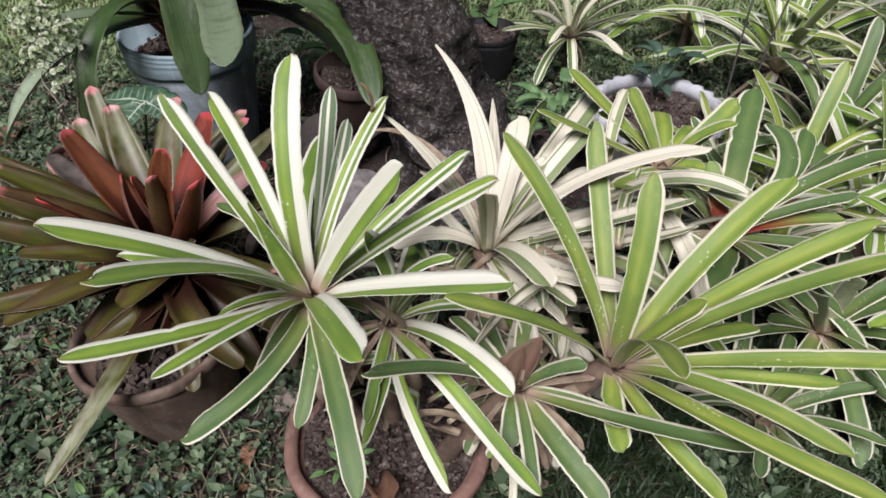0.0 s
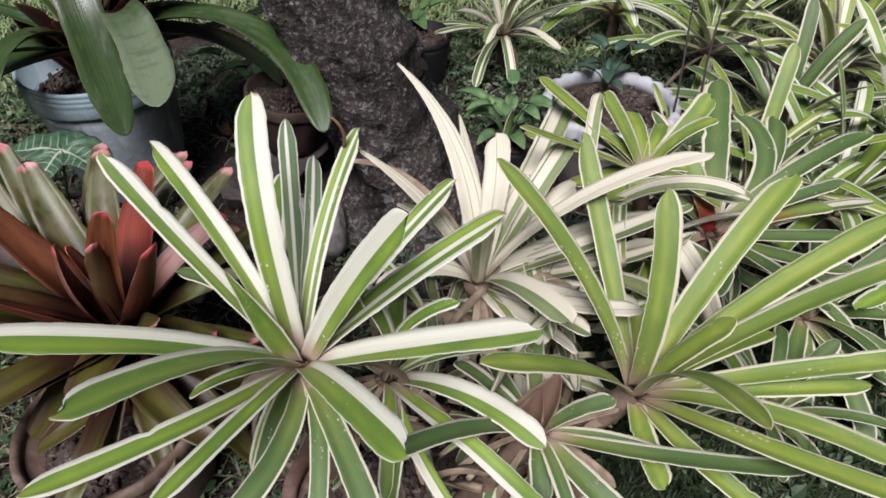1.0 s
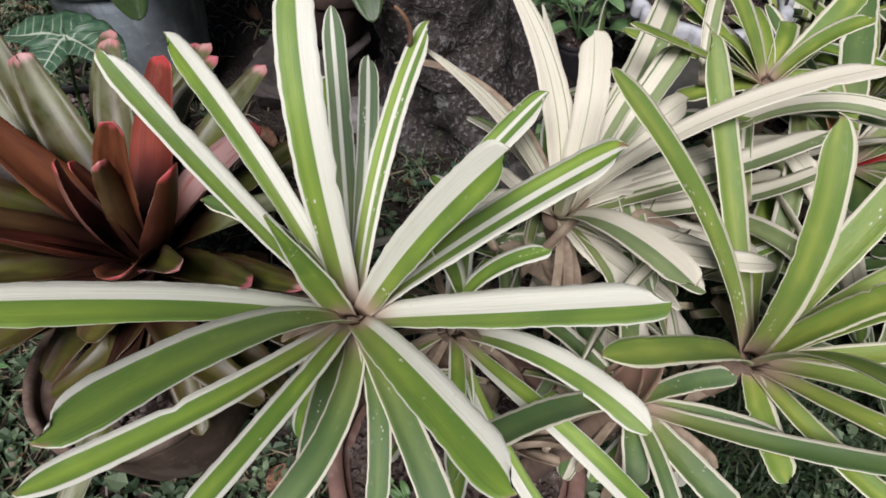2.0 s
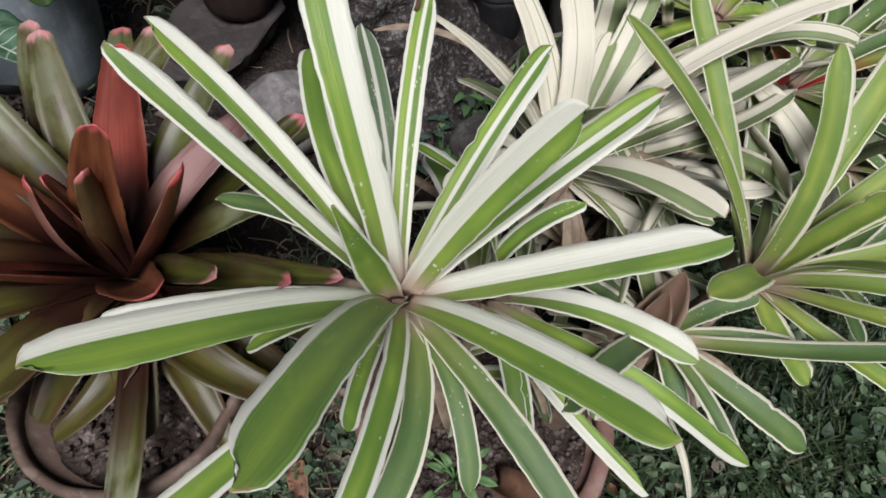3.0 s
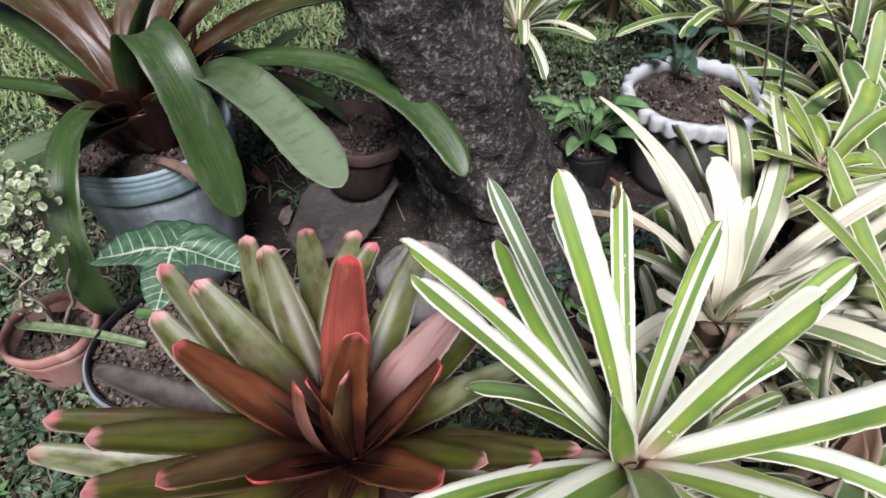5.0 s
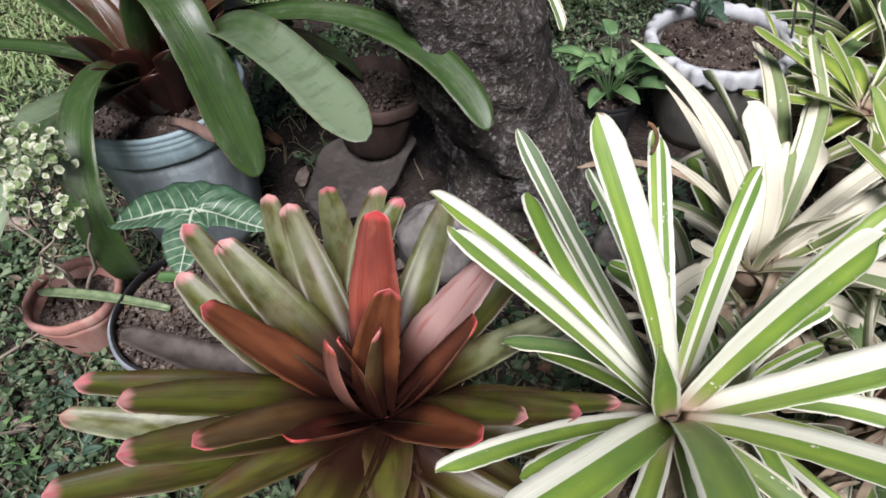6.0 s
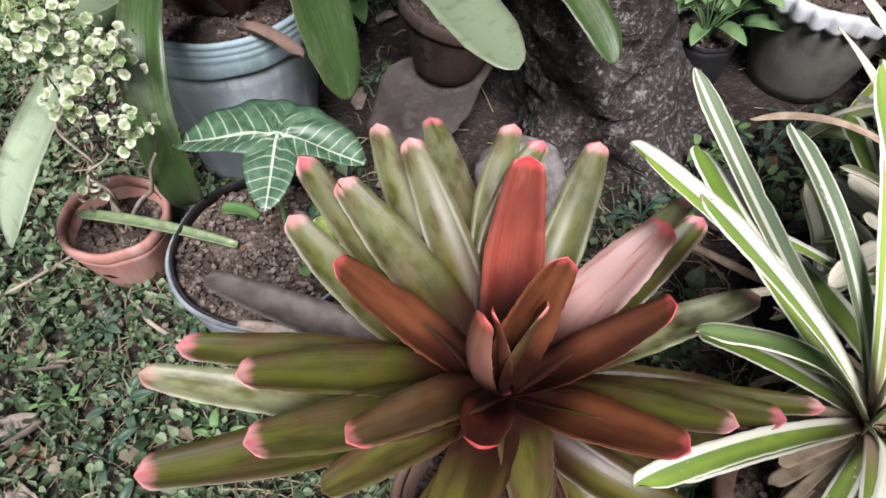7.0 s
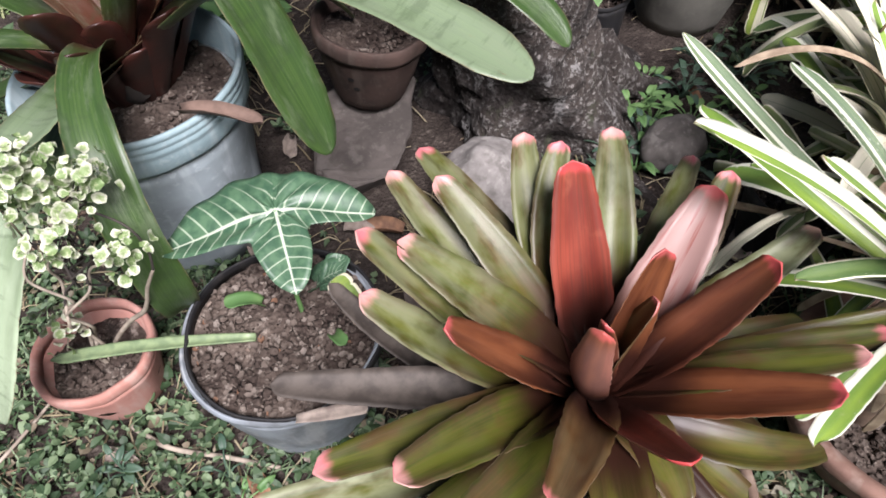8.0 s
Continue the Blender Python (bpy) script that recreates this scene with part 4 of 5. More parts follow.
scatter("straw", 4200, (-1.5, 1.0, 0.2, 1.8), dry_stem, STRAW, "dry straw-coloured stems lying on the ground", "litter", 5, lambda x, y, r: (x < 0.1 + 0.2 * noise.noise((x * 3, y * 3, 2)) or r.random() < 0.15) and r.random() > 0.9 * math.exp(-(math.hypot(x + 0.22, y - 1.38) / 0.26) ** 4))
scatter("lawn", 160000, (-2.9, 2.9, 1.5, 4.2), lawn_blade, LAWN, "bright green lawn beyond the pots", "grass", 6,
        lambda x, y, r: y > 1.75 + 0.15 * noise.noise((x * 3, 0, 0)) + (0.0 if x < -0.75 else 0.45 if x < 0.15 else 0.1) and r.random() < min(1.15 - 0.2 * (y - 1.7), 2.6 - 1.15 * math.hypot(0.85 * x, y - 1.9) + 0.5 * noise.noise((x * 2, y * 2, 6))))


scatter("leaf_litter", 2600, (-1.5, 0.9, 0.2, 1.8), litter_flake, LITTER, "brown scraps of dead leaves on the earth", "litter", 7, lambda x, y, r: noise.noise((x * 5, y * 5, 9)) - (0.5 if x > 0.15 else 0.0) - 0.7 * math.exp(-(math.hypot(x + 0.22, y - 1.38) / 0.26) ** 4) > r.uniform(-0.5, 0.4))


def curled_leaf(at, size, turn, curl, mat, label):
    """A fallen leaf, arched and pointed."""
    bm = blade((0, 0, 0), 0, 20, 12, -12, size, size * 0.46, "sword", "rim", random.Random(int(turn)), twist=curl, thick=0.0006, channel=0.9, segments=10, across=5)
    bmesh.ops.transform(bm, matrix=Matrix.Translation(at) @ Matrix.Rotation(radians(turn), 4, 'Z'), verts=bm.verts)
    return single("fallen_leaf", bm, mat, label, "fallen leaf", "fallen leaves")


leaf_rng = random.Random(12)
for i in range(90):
    x, y = leaf_rng.uniform(-1.35, 0.3 if i % 2 else -0.3), leaf_rng.uniform(0.45, 1.75)
    curled_leaf((x, y, ground_height(x, y) + 0.010), leaf_rng.uniform(0.03, 0.085), leaf_rng.uniform(0, 360), leaf_rng.uniform(-50, 50),
                DRY_LEAF if i % 3 == 0 else GREY_LITTER, "dry curled dead leaf lying on the ground")

# ---- tree ----
def trunk_axis(z):
    return Vector((0.062 - 0.29 * z - 0.02 * math.sin(3 * z), 1.262 + 0.03 * z, z))


def tree():
    ob = thing("tree", "leaning tree trunk with mottled grey bark and lichen", "tree", (0.062, 1.262, 0))
    bm = bmesh.new()
    sides, n = 96, 170
    rings = []
    for i in range(n + 1):
        z = -0.04 + 2.7 * (i / n) ** 1.35
        c = trunk_axis(z)
        flare = 0.075 * math.exp(-max(z, 0) / 0.07)
        r = 0.128 - 0.018 * z + flare
        ring = []
        for k in range(sides):
            a = 2 * math.pi * k / sides
            d = Vector((math.cos(a), math.sin(a), 0))
            q = c + d * r
            rough = 0.016 * noise.noise((d.x * 2.2, d.y * 2.2, z * 3)) + 0.017 * noise.noise(q * 13) + 0.012 * noise.noise((q.x * 30, q.y * 30, q.z * 44)) + 0.004 * noise.noise(q * 80)
            root = flare * 0.5 * math.cos(5 * a + 1.0)
            ring.append(bm.verts.new(c + d * (r + rough + root)))
        rings.append(ring)
    for r0, r1 in zip(rings, rings[1:]):
        for k in range(sides):
            bm.faces.new((r0[k], r0[(k + 1) % sides], r1[(k + 1) % sides], r1[k]))
    bm.faces.new(rings[0][::-1])
    bm.faces.new(rings[-1])
    part("trunk", bm, BARK, ob)
    for a, l in ((-100, 0.24), (-40, 0.22), (-150, 0.26), (20, 0.2)):
        d = Vector((math.cos(radians(a)), math.sin(radians(a)), 0))
        c = Vector((0.062, 1.262, 0.0))
        part("root", tube([c + d * 0.09 + Vector((0, 0, 0.10)), c + d * 0.15 + Vector((0, 0, 0.035)), c + d * (0.07 + 0.6 * l) + Vector((0, 0, 0.012)), c + d * (0.09 + l) + Vector((0.02, 0, -0.012))], [0.045, 0.034, 0.022, 0.008], 12), BARK, ob)
    return ob


tree()

# ---- pots ----
bowl_pot = pot("bowl_pot", "wide weathered terracotta bowl pot with weedy soil", (-0.075, 0.522, 0.0), 0.147, 0.12, 0.10, BROWN_TERRACOTTA, wall=0.018, lip=0.022, fill=0.025, seed=1)
pot("brown_pot", "dirty brown clay pot half full of soil", (-0.422, 0.655, 0.0), 0.118, 0.185, 0.085, DIRTY_CLAY, wall=0.010, lip=0.02, fill=0.045, seed=2, tilt=(2, -3))
pot("white_pot", "round white cement pot with a scalloped rim", (0.453, 1.245, 0.0), 0.136, 0.22, 0.085, POT_WALL, wall=0.016, lip=0.034, lip_out=0.012, fill=0.022, seed=3, lobes=26, rim_mat=WHITE_POT)
pot("blue_pot", "large faded blue-grey plastic pot with a ridged rim", (-0.560, 1.402, 0.0), 0.143, 0.318, 0.100, BLUE_POT, wall=0.007, lip=0.056, lip_out=0.010, fill=0.055, seed=4, ridges=3, rim_mat=BLUE_RIM)
terracotta_pot = pot("small_terracotta_pot", "small orange terracotta pot with dry soil", (-0.780, 1.213, 0.0), 0.076, 0.120, 0.05, TERRACOTTA, wall=0.009, lip=0.018, lip_out=0.002, fill=0.032, seed=5)
grey_pot = pot("grey_pot", "scuffed blue-grey plastic pot with a black liner, full of soil", (-0.592, 1.045, 0.0), 0.118, 0.178, 0.09, GREY_POT, wall=0.005, lip=0.012, lip_out=0.003, fill=0.008, seed=6)
part("liner", lathe([(0.1125, 0.166), (0.1140, 0.170), (0.1140, 0.182), (0.1120, 0.184), (0.1100, 0.182), (0.1095, 0.166)], (-0.5935, 1.0475, 0.0), seed=6, tilt=(2.4, 1.6), hoop=True), BLACK_PLASTIC, grey_pot, "black inner liner")
clay_pot = pot("clay_pot", "old grey-brown clay pot standing on a concrete slab", (-0.215, 1.398, 0.086), 0.094, 0.138, 0.058, OLD_CLAY, wall=0.009, lip=0.026, fill=0.022, seed=7, tilt=(3, 7))
pot("black_bag_pot", "black plastic nursery pot with a weed", (0.262, 1.31, 0.0), 0.062, 0.110, 0.050, BLACK_PLASTIC, wall=0.004, lip=0.01, lip_out=0.002, fill=0.015, seed=8)
pot("dark_pot", "dark plastic pot under a striped plant", (0.125, 1.79, 0.0), 0.088, 0.14, 0.068, BLACK_PLASTIC, wall=0.005, lip=0.015, lip_out=0.003, fill=0.02, seed=9)
pot("nursery_pot", "black plastic nursery pot under the cream plant", (0.10, 0.775, 0.0), 0.085, 0.13, 0.065, BLACK_PLASTIC, wall=0.008, lip=0.018, fill=0.02, seed=10)

for turn_at, rise, size in ((-93, 0.158, 0.0085), (-146, 0.172, 0.0055), (-143, 0.148, 0.0055)):
    hole = bmesh.new()
    way = Vector((math.cos(radians(turn_at)), math.sin(radians(turn_at)), -0.30)).normalized()
    spot = Vector((-0.207, 1.395, rise)) + Vector((way.x, way.y, 0)) * (0.0825 + 0.30 * (rise - 0.158))
    bmesh.ops.create_circle(hole, cap_ends=True, segments=14, radius=size, matrix=Matrix.Translation(spot) @ way.to_track_quat('Z', 'Y').to_matrix().to_4x4())
    part("drain_hole", hole, BLACK_PLASTIC, clay_pot, "dark drain hole")

pot_litter(grey_pot, (-0.592, 1.045, 0.170), 0.105, 420, 1)
pot_litter(bowl_pot, (-0.075, 0.522, 0.095), 0.12, 300, 2)
pot_litter(terracotta_pot, (-0.780, 1.213, 0.080), 0.055, 40, 3)


def boulder(name, at, size, seed, label, mat=STONE):
    bm = bmesh.new()
    bmesh.ops.create_icosphere(bm, subdivisions=4, radius=1.0)
    for v in bm.verts:
        d = v.co.normalized()
        k = 1 + 0.22 * noise.noise(d * 1.4 + Vector((seed, 0, 0))) + 0.08 * noise.noise(d * 4 + Vector((seed, 3, 0))) + 0.03 * noise.noise(d * 13)
        q = d * k
        q.z = max(q.z, -0.75)
        v.co = Vector(at) + Vector((q.x * size[0], q.y * size[1], (q.z + 0.6) * size[2]))
    return single(name, bm, mat, label, "stone", "stones")


boulder("stone", (-0.19, 1.13, 0.0), (0.075, 0.07, 0.075), 1.0, "rounded pale grey stone beside the trunk", PALE_STONE)


def broken_slab():
    """An angular lump of broken concrete with chipped edges, tilted towards the front."""
    bm = bmesh.new()
    rim = [(-0.138, -0.028), (-0.120, -0.090), (-0.032, -0.106), (0.036, -0.060), (0.115, 0.022), (0.090, 0.100), (-0.068, 0.080)]
    rise = [0.076 + 0.20 * y + 0.03 * x for x, y in rim]
    low = [bm.verts.new((0.74 * x - 0.020, 0.74 * y + 0.012, -0.012)) for x, y in rim]
    top = [bm.verts.new((x, y, z)) for (x, y), z in zip(rim, rise)]
    bm.faces.new(low[::-1])
    bm.faces.new(top)
    for k in range(len(rim)):
        n = (k + 1) % len(rim)
        bm.faces.new((low[k], low[n], top[n], top[k]))
    bmesh.ops.bevel(bm, geom=list(bm.edges), offset=0.004, segments=1, affect='EDGES')
    bmesh.ops.triangulate(bm, faces=list(bm.faces))
    bmesh.ops.subdivide_edges(bm, edges=list(bm.edges), cuts=4, use_grid_fill=True)
    for v in bm.verts:
        q = v.co * 1.0
        v.co += Vector((noise.noise(q * 22), noise.noise(q * 22 + Vector((5, 0, 0))), noise.noise(q * 22 + Vector((0, 7, 0))))) * 0.006
        v.co += Vector((noise.noise(q * 70), noise.noise(q * 70 + Vector((5, 0, 0))), noise.noise(q * 70 + Vector((0, 7, 0))))) * 0.004
        v.co += Vector((-0.247, 1.352, 0.0))
    return tagged(new("concrete_block", mesh_of(bm, SLAB, smooth=False)), "broken grey concrete block carrying a clay pot", "concrete block")


broken_slab()
boulder("stone", (0.125, 1.0, 0.0), (0.06, 0.05, 0.045), 7.0, "small grey stone on dark soil")

# ---- plants ----
V_LEAVES_A = [
    ("right", 155, -23, 59, 34, 0.293, 0.024, 0),
    ("right", 123, 2, 50, 15, 0.305, 0.024, 0),
    ("right", 111, -27, 82, 31, 0.298, 0.033, 0),
    ("double", 90, 1, 15, 24, 0.334, 0.024, 0),
    ("double", 75, 13, 43, 10, 0.255, 0.020, 0),
    ("twin", 72, -12, 51, 21, 0.275, 0.022, 0),
    ("twin", 42, -7, 28, 18, 0.271, 0.027, 0),
    ("left", -2, -10, 67, 53, 0.239, 0.031, 60),
    ("twin", 8, -3, 43, 28, 0.273, 0.036, 0),
    ("left", -30, 21, 37, 10, 0.272, 0.038, 0),
    ("rightn", -150, -15, 54, 24, 0.306, 0.034, 0),
    ("rightn", 170, 13, 20, 7, 0.229, 0.020, 0),
    ("upper", -123, -3, 62, 25, 0.314, 0.038, 0),
]
V_LEAVES_B = [
    ("leftn", -70, 8, 49, 16, 0.279, 0.032, 0),
    ("rimtaper", -175, -4, 75, 74, 0.154, 0.028, -95),
    ("mid", -138, -12, 14, 18, 0.273, 0.026, 0),
    ("mid", -104, -24, 42, 8, 0.249, 0.021, 0),
    ("thinrim", -85, -68, 11, -15, 0.234, 0.026, 0),
    ("thinrim", -70, -4, 15, -31, 0.265, 0.026, 0),
    ("thinrim", -113, 12, 12, -33, 0.162, 0.019, 0),
    ("thinrim", -71, -35, 14, -37, 0.174, 0.019, 0),
    ("mid", 107, -30, 24, 0, 0.279, 0.026, 0),
]
V_LEAVES = V_LEAVES_A + V_LEAVES_B + [("thinrim", 135, 14, 56, -11, 0.183, 0.018, 0, 1.5)]
# Deeper green for the low leaves, set darker to stand for their shade.
STRIPE_MATS = {"*": GREEN_STRIPE, "thinrim": DEEP_RIM, "double": GREY_STRIPE, "dead": TAN_LEAF}
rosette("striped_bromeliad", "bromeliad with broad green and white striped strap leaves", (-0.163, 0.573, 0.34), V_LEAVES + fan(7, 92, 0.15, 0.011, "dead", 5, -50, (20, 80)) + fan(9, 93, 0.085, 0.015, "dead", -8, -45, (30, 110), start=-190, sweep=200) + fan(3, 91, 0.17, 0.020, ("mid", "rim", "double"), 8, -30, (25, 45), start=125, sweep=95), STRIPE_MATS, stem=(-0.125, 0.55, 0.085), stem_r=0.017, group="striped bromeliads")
T_LEAVES_A = [
    ("left", -32, -23, 30, -8, 0.212, 0.029, 0),
    ("lefthalf", -86, 33, 12, -28, 0.242, 0.016, 0),
    ("mid", 160, -8, 113, 52, 0.159, 0.031, 0),
    ("mid", 6, -12, 102, 12, 0.163, 0.022, 0),
    ("mid", -84, -29, 13, -27, 0.172, 0.023, 0),
    ("mid", 77, 13, 2, -29, 0.260, 0.034, 0),
    ("rightn", -72, 42, 28, -38, 0.327, 0.020, 0, 2.4),
]
T_LEAVES = T_LEAVES_A
t_plant = rosette("striped_bromeliad", "small striped bromeliad offset with tattered leaves", (-0.07, 0.593, 0.266), T_LEAVES + fan(5, 21, 0.14, 0.017, ("mid", "double", "rim"), 50, 5) + fan(13, 22, 0.14, 0.010, "dead", 30, -40, (30, 110)), {"*": GREEN_STRIPE, "dead": TAN_LEAF}, twist=30.0, stem=(-0.075, 0.56, 0.085), group="striped bromeliads")
R_LEAVES_A = [
    ("thinrim", 130, 4, 68, 31, 0.327, 0.029, 0),
    ("thinrim", 96, -4, 48, 36, 0.318, 0.028, 0),
    ("thinrim", 57, 29, 100, 44, 0.265, 0.030, 0),
    ("thinrim", 35, -4, 56, 20, 0.323, 0.033, 0),
    ("thinrim", 6, -1, 56, 24, 0.340, 0.030, 0),
    ("thinrim", -8, 1, 56, 26, 0.348, 0.027, 0),
    ("thinrim", -16, 4, 72, 52, 0.158, 0.028, 0),
    ("thinrim", -93, -5, 75, 27, 0.317, 0.024, 0),
    ("thinrim", -21, 17, 33, 0, 0.342, 0.026, 0),
    ("thinrim", -28, 24, 28, -3, 0.253, 0.022, 0),
    ("thinrim", -42, -4, 40, -2, 0.276, 0.027, 0),
    ("thinrim", -69, 33, 34, 7, 0.332, 0.026, 0),
    ("thinrim", -147, -17, 60, 29, 0.326, 0.025, 0),
]
R_LEAVES_B = [
    ("thinrim", -106, 25, 3, -11, 0.114, 0.029, 0),
    ("thinrim", -79, 40, 10, -22, 0.203, 0.026, 0),
    ("thinrim", 7, 6, 31, -8, 0.189, 0.023, 0),
    ("thinrim", 73, -30, 14, -14, 0.306, 0.025, 0),
]
R_LEAVES = R_LEAVES_A + R_LEAVES_B
rosette("lime_bromeliad", "lime-green bromeliad with narrow cream leaf margins", (0.217, 0.529, 0.258), R_LEAVES, {"*": LIME_RIM}, stem=(0.03, 0.525, 0.09), stem_r=0.015, group="striped bromeliads")
S_LEAVES_A = [
    ("rim", -159, 7, 55, 16, 0.237, 0.026, 0),
    ("rim", -68, 23, 11, -28, 0.171, 0.030, 0),
    ("rim", -105, 10, 12, -33, 0.073, 0.025, 0),
    ("rim", 82, -12, 25, 8, 0.210, 0.024, 0),
    ("rim", -25, -5, 21, -6, 0.135, 0.024, 0),
    ("rim", 114, -19, 13, -16, 0.135, 0.023, 0),
    ("rim", -43, 32, 28, -2, 0.276, 0.023, 0),
]
S_LEAVES = S_LEAVES_A
s_plant = rosette("lime_bromeliad", "drooping green bromeliad offset with a pink bract", (0.094, 0.505, 0.243), S_LEAVES + fan(4, 8, 0.13, 0.018, ("rim", "mid"), 55, 5) + fan(14, 9, 0.12, 0.010, "dead", 25, -45, (30, 110)), {"*": DEEP_RIM, "dead": TAN_LEAF}, twist=24.0, stem=(0.0, 0.5, 0.09), group="striped bromeliads")
part("bract", blade((0.088, 0.515, 0.232), 22, 25, 66, 48, 0.082, 0.046, "lobe", "strap", random.Random(2), channel=0.9), BRACT, s_plant, "dull pink bract")
part("bract", blade((0.084, 0.512, 0.230), 40, 10, 78, 66, 0.070, 0.034, "lobe", "strap", random.Random(5), channel=0.9), BRACT, s_plant, "dull pink bract")
C_LEAVES_A = [
    ("paletaper", 81, 54, 62, 27, 0.315, 0.032, 0),
    ("paletaper", 83, 6, 45, 7, 0.260, 0.028, 0),
    ("paletaper", 156, 4, 72, 32, 0.249, 0.026, 0),
    ("pale", -7, 1, 64, 10, 0.339, 0.024, 0),
    ("left", -17, 35, 33, 4, 0.294, 0.036, 0),
    ("half", 44, 20, 43, -6, 0.351, 0.037, 0),
    ("half", 29, 18, 55, 19, 0.228, 0.031, 0),
    ("pale", 158, -28, 30, 20, 0.080, 0.018, 0),
    ("pale", 7, 2, 32, -8, 0.266, 0.029, 0),
    ("pale", -63, 49, 25, 6, 0.226, 0.027, 0),
    ("half", -23, 34, 24, 0, 0.193, 0.030, 0),
    ("pale", -48, 31, 26, -3, 0.173, 0.027, 0),
    ("left", -28, 51, 21, 1, 0.300, 0.029, 0),
]
C_LEAVES_B = [
    ("pale", -44, 8, 32, -4, 0.187, 0.024, 0),
    ("pale", -61, 22, 11, -25, 0.160, 0.027, 0),
    ("pale", -77, 41, 13, -17, 0.128, 0.030, 0),
    ("pale", 111, -11, 30, -5, 0.104, 0.023, 0),
    ("dead", 123, 29, 77, -23, 0.278, 0.010, 0),
]
C_LEAVES = C_LEAVES_A + C_LEAVES_B + [("pale", 50, 35, 78, 18, 0.205, 0.034, 0), ("half", 130, 20, 62, 8, 0.150, 0.026, 0), ("pale", 168, 30, 40, -30, 0.140, 0.024, 0)]
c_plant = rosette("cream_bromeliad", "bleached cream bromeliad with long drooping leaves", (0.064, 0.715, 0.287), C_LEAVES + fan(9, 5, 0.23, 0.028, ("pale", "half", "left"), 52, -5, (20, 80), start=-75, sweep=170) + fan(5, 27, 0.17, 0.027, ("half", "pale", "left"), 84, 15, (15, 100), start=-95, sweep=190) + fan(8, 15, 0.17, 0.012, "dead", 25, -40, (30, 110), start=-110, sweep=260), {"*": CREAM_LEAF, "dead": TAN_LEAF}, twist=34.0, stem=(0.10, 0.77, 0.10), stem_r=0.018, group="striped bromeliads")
rosette("cream_bromeliad", "bleached cream bromeliad offset with crossing tattered leaves", (0.175, 0.715, 0.165), fan(12, 61, 0.21, 0.029, ("pale", "half", "pale", "double"), 72, -10, (25, 100)) + fan(6, 62, 0.14, 0.011, "dead", 40, -30, (40, 110)), {"*": CREAM_LEAF, "dead": TAN_LEAF}, stem=(0.16, 0.75, 0.0), stem_r=0.014, twist=45.0, group="striped bromeliads")
N_LEAVES_A = [
    ("red", 70, -13, 55, 57, 0.233, 0.057, 0),
    ("frost", 136, -18, 41, 47, 0.298, 0.042, 0),
    ("frost", 131, -15, 57, 32, 0.263, 0.052, 0),
    ("rust", 156, -5, 51, 57, 0.244, 0.048, 0),
    ("rust", 6, -0, 96, 67, 0.211, 0.048, 60),
    ("frost", 157, -42, 41, 35, 0.271, 0.046, 0),
    ("pink", 4, 14, 63, 28, 0.228, 0.057, 0),
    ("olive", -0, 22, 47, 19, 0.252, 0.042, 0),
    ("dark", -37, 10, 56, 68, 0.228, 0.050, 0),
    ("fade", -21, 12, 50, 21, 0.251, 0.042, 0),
    ("rust", -82, 25, 54, 41, 0.234, 0.051, 0),
    ("red", -134, 14, 54, 61, 0.251, 0.042, 0),
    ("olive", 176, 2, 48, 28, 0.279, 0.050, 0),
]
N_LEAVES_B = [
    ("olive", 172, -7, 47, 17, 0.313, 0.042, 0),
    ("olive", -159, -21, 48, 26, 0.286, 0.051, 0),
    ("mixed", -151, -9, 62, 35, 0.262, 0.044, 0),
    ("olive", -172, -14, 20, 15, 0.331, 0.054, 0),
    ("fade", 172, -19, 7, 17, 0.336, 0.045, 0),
    ("wilt", 152, -15, 28, 2, 0.310, 0.042, 0),
    ("frost", 103, -12, 54, 23, 0.264, 0.045, 0),
    ("frost", 83, 1, 31, -3, 0.324, 0.046, 0),
    ("frost", 113, -27, 40, 17, 0.297, 0.042, 0),
    ("frost", 88, -41, 46, 21, 0.269, 0.042, 0),
    ("frost", 40, 8, 53, 18, 0.263, 0.046, 0),
    ("frost", 91, -62, 50, 25, 0.255, 0.042, 0),
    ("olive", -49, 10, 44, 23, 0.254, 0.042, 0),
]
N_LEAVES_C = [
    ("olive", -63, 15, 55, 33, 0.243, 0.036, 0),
    ("plain", -126, -8, 11, -32, 0.164, 0.052, 0),
    ("plain", -81, 57, 12, -24, 0.233, 0.045, 0),
    ("plain", -74, -96, 11, -22, 0.194, 0.038, 0),
    ("plain", -95, 4, 12, -34, 0.173, 0.045, 0),
    ("plain", -94, -24, 36, -5, 0.132, 0.052, 0),
    ("tan", -88, -30, 8, -24, 0.356, 0.030, 0),
    ("plain", -119, -52, 26, -2, 0.273, 0.056, 0),
    ("plain", -128, -11, 31, -5, 0.243, 0.054, 0),
    ("pod", -174, 8, 56, 104, 0.178, 0.040, 0),
    ("dark", 178, 0, 90, 76, 0.165, 0.028, 0),
]
N_LEAVES_D = [
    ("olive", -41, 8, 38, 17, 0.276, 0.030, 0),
    ("wilt", 136, -31, -20, 50, 0.300, 0.033, 0),
    ("frost", 21, 2, 31, -1, 0.287, 0.036, 0),
]
N_LEAVES = N_LEAVES_A + N_LEAVES_B + N_LEAVES_C + N_LEAVES_D
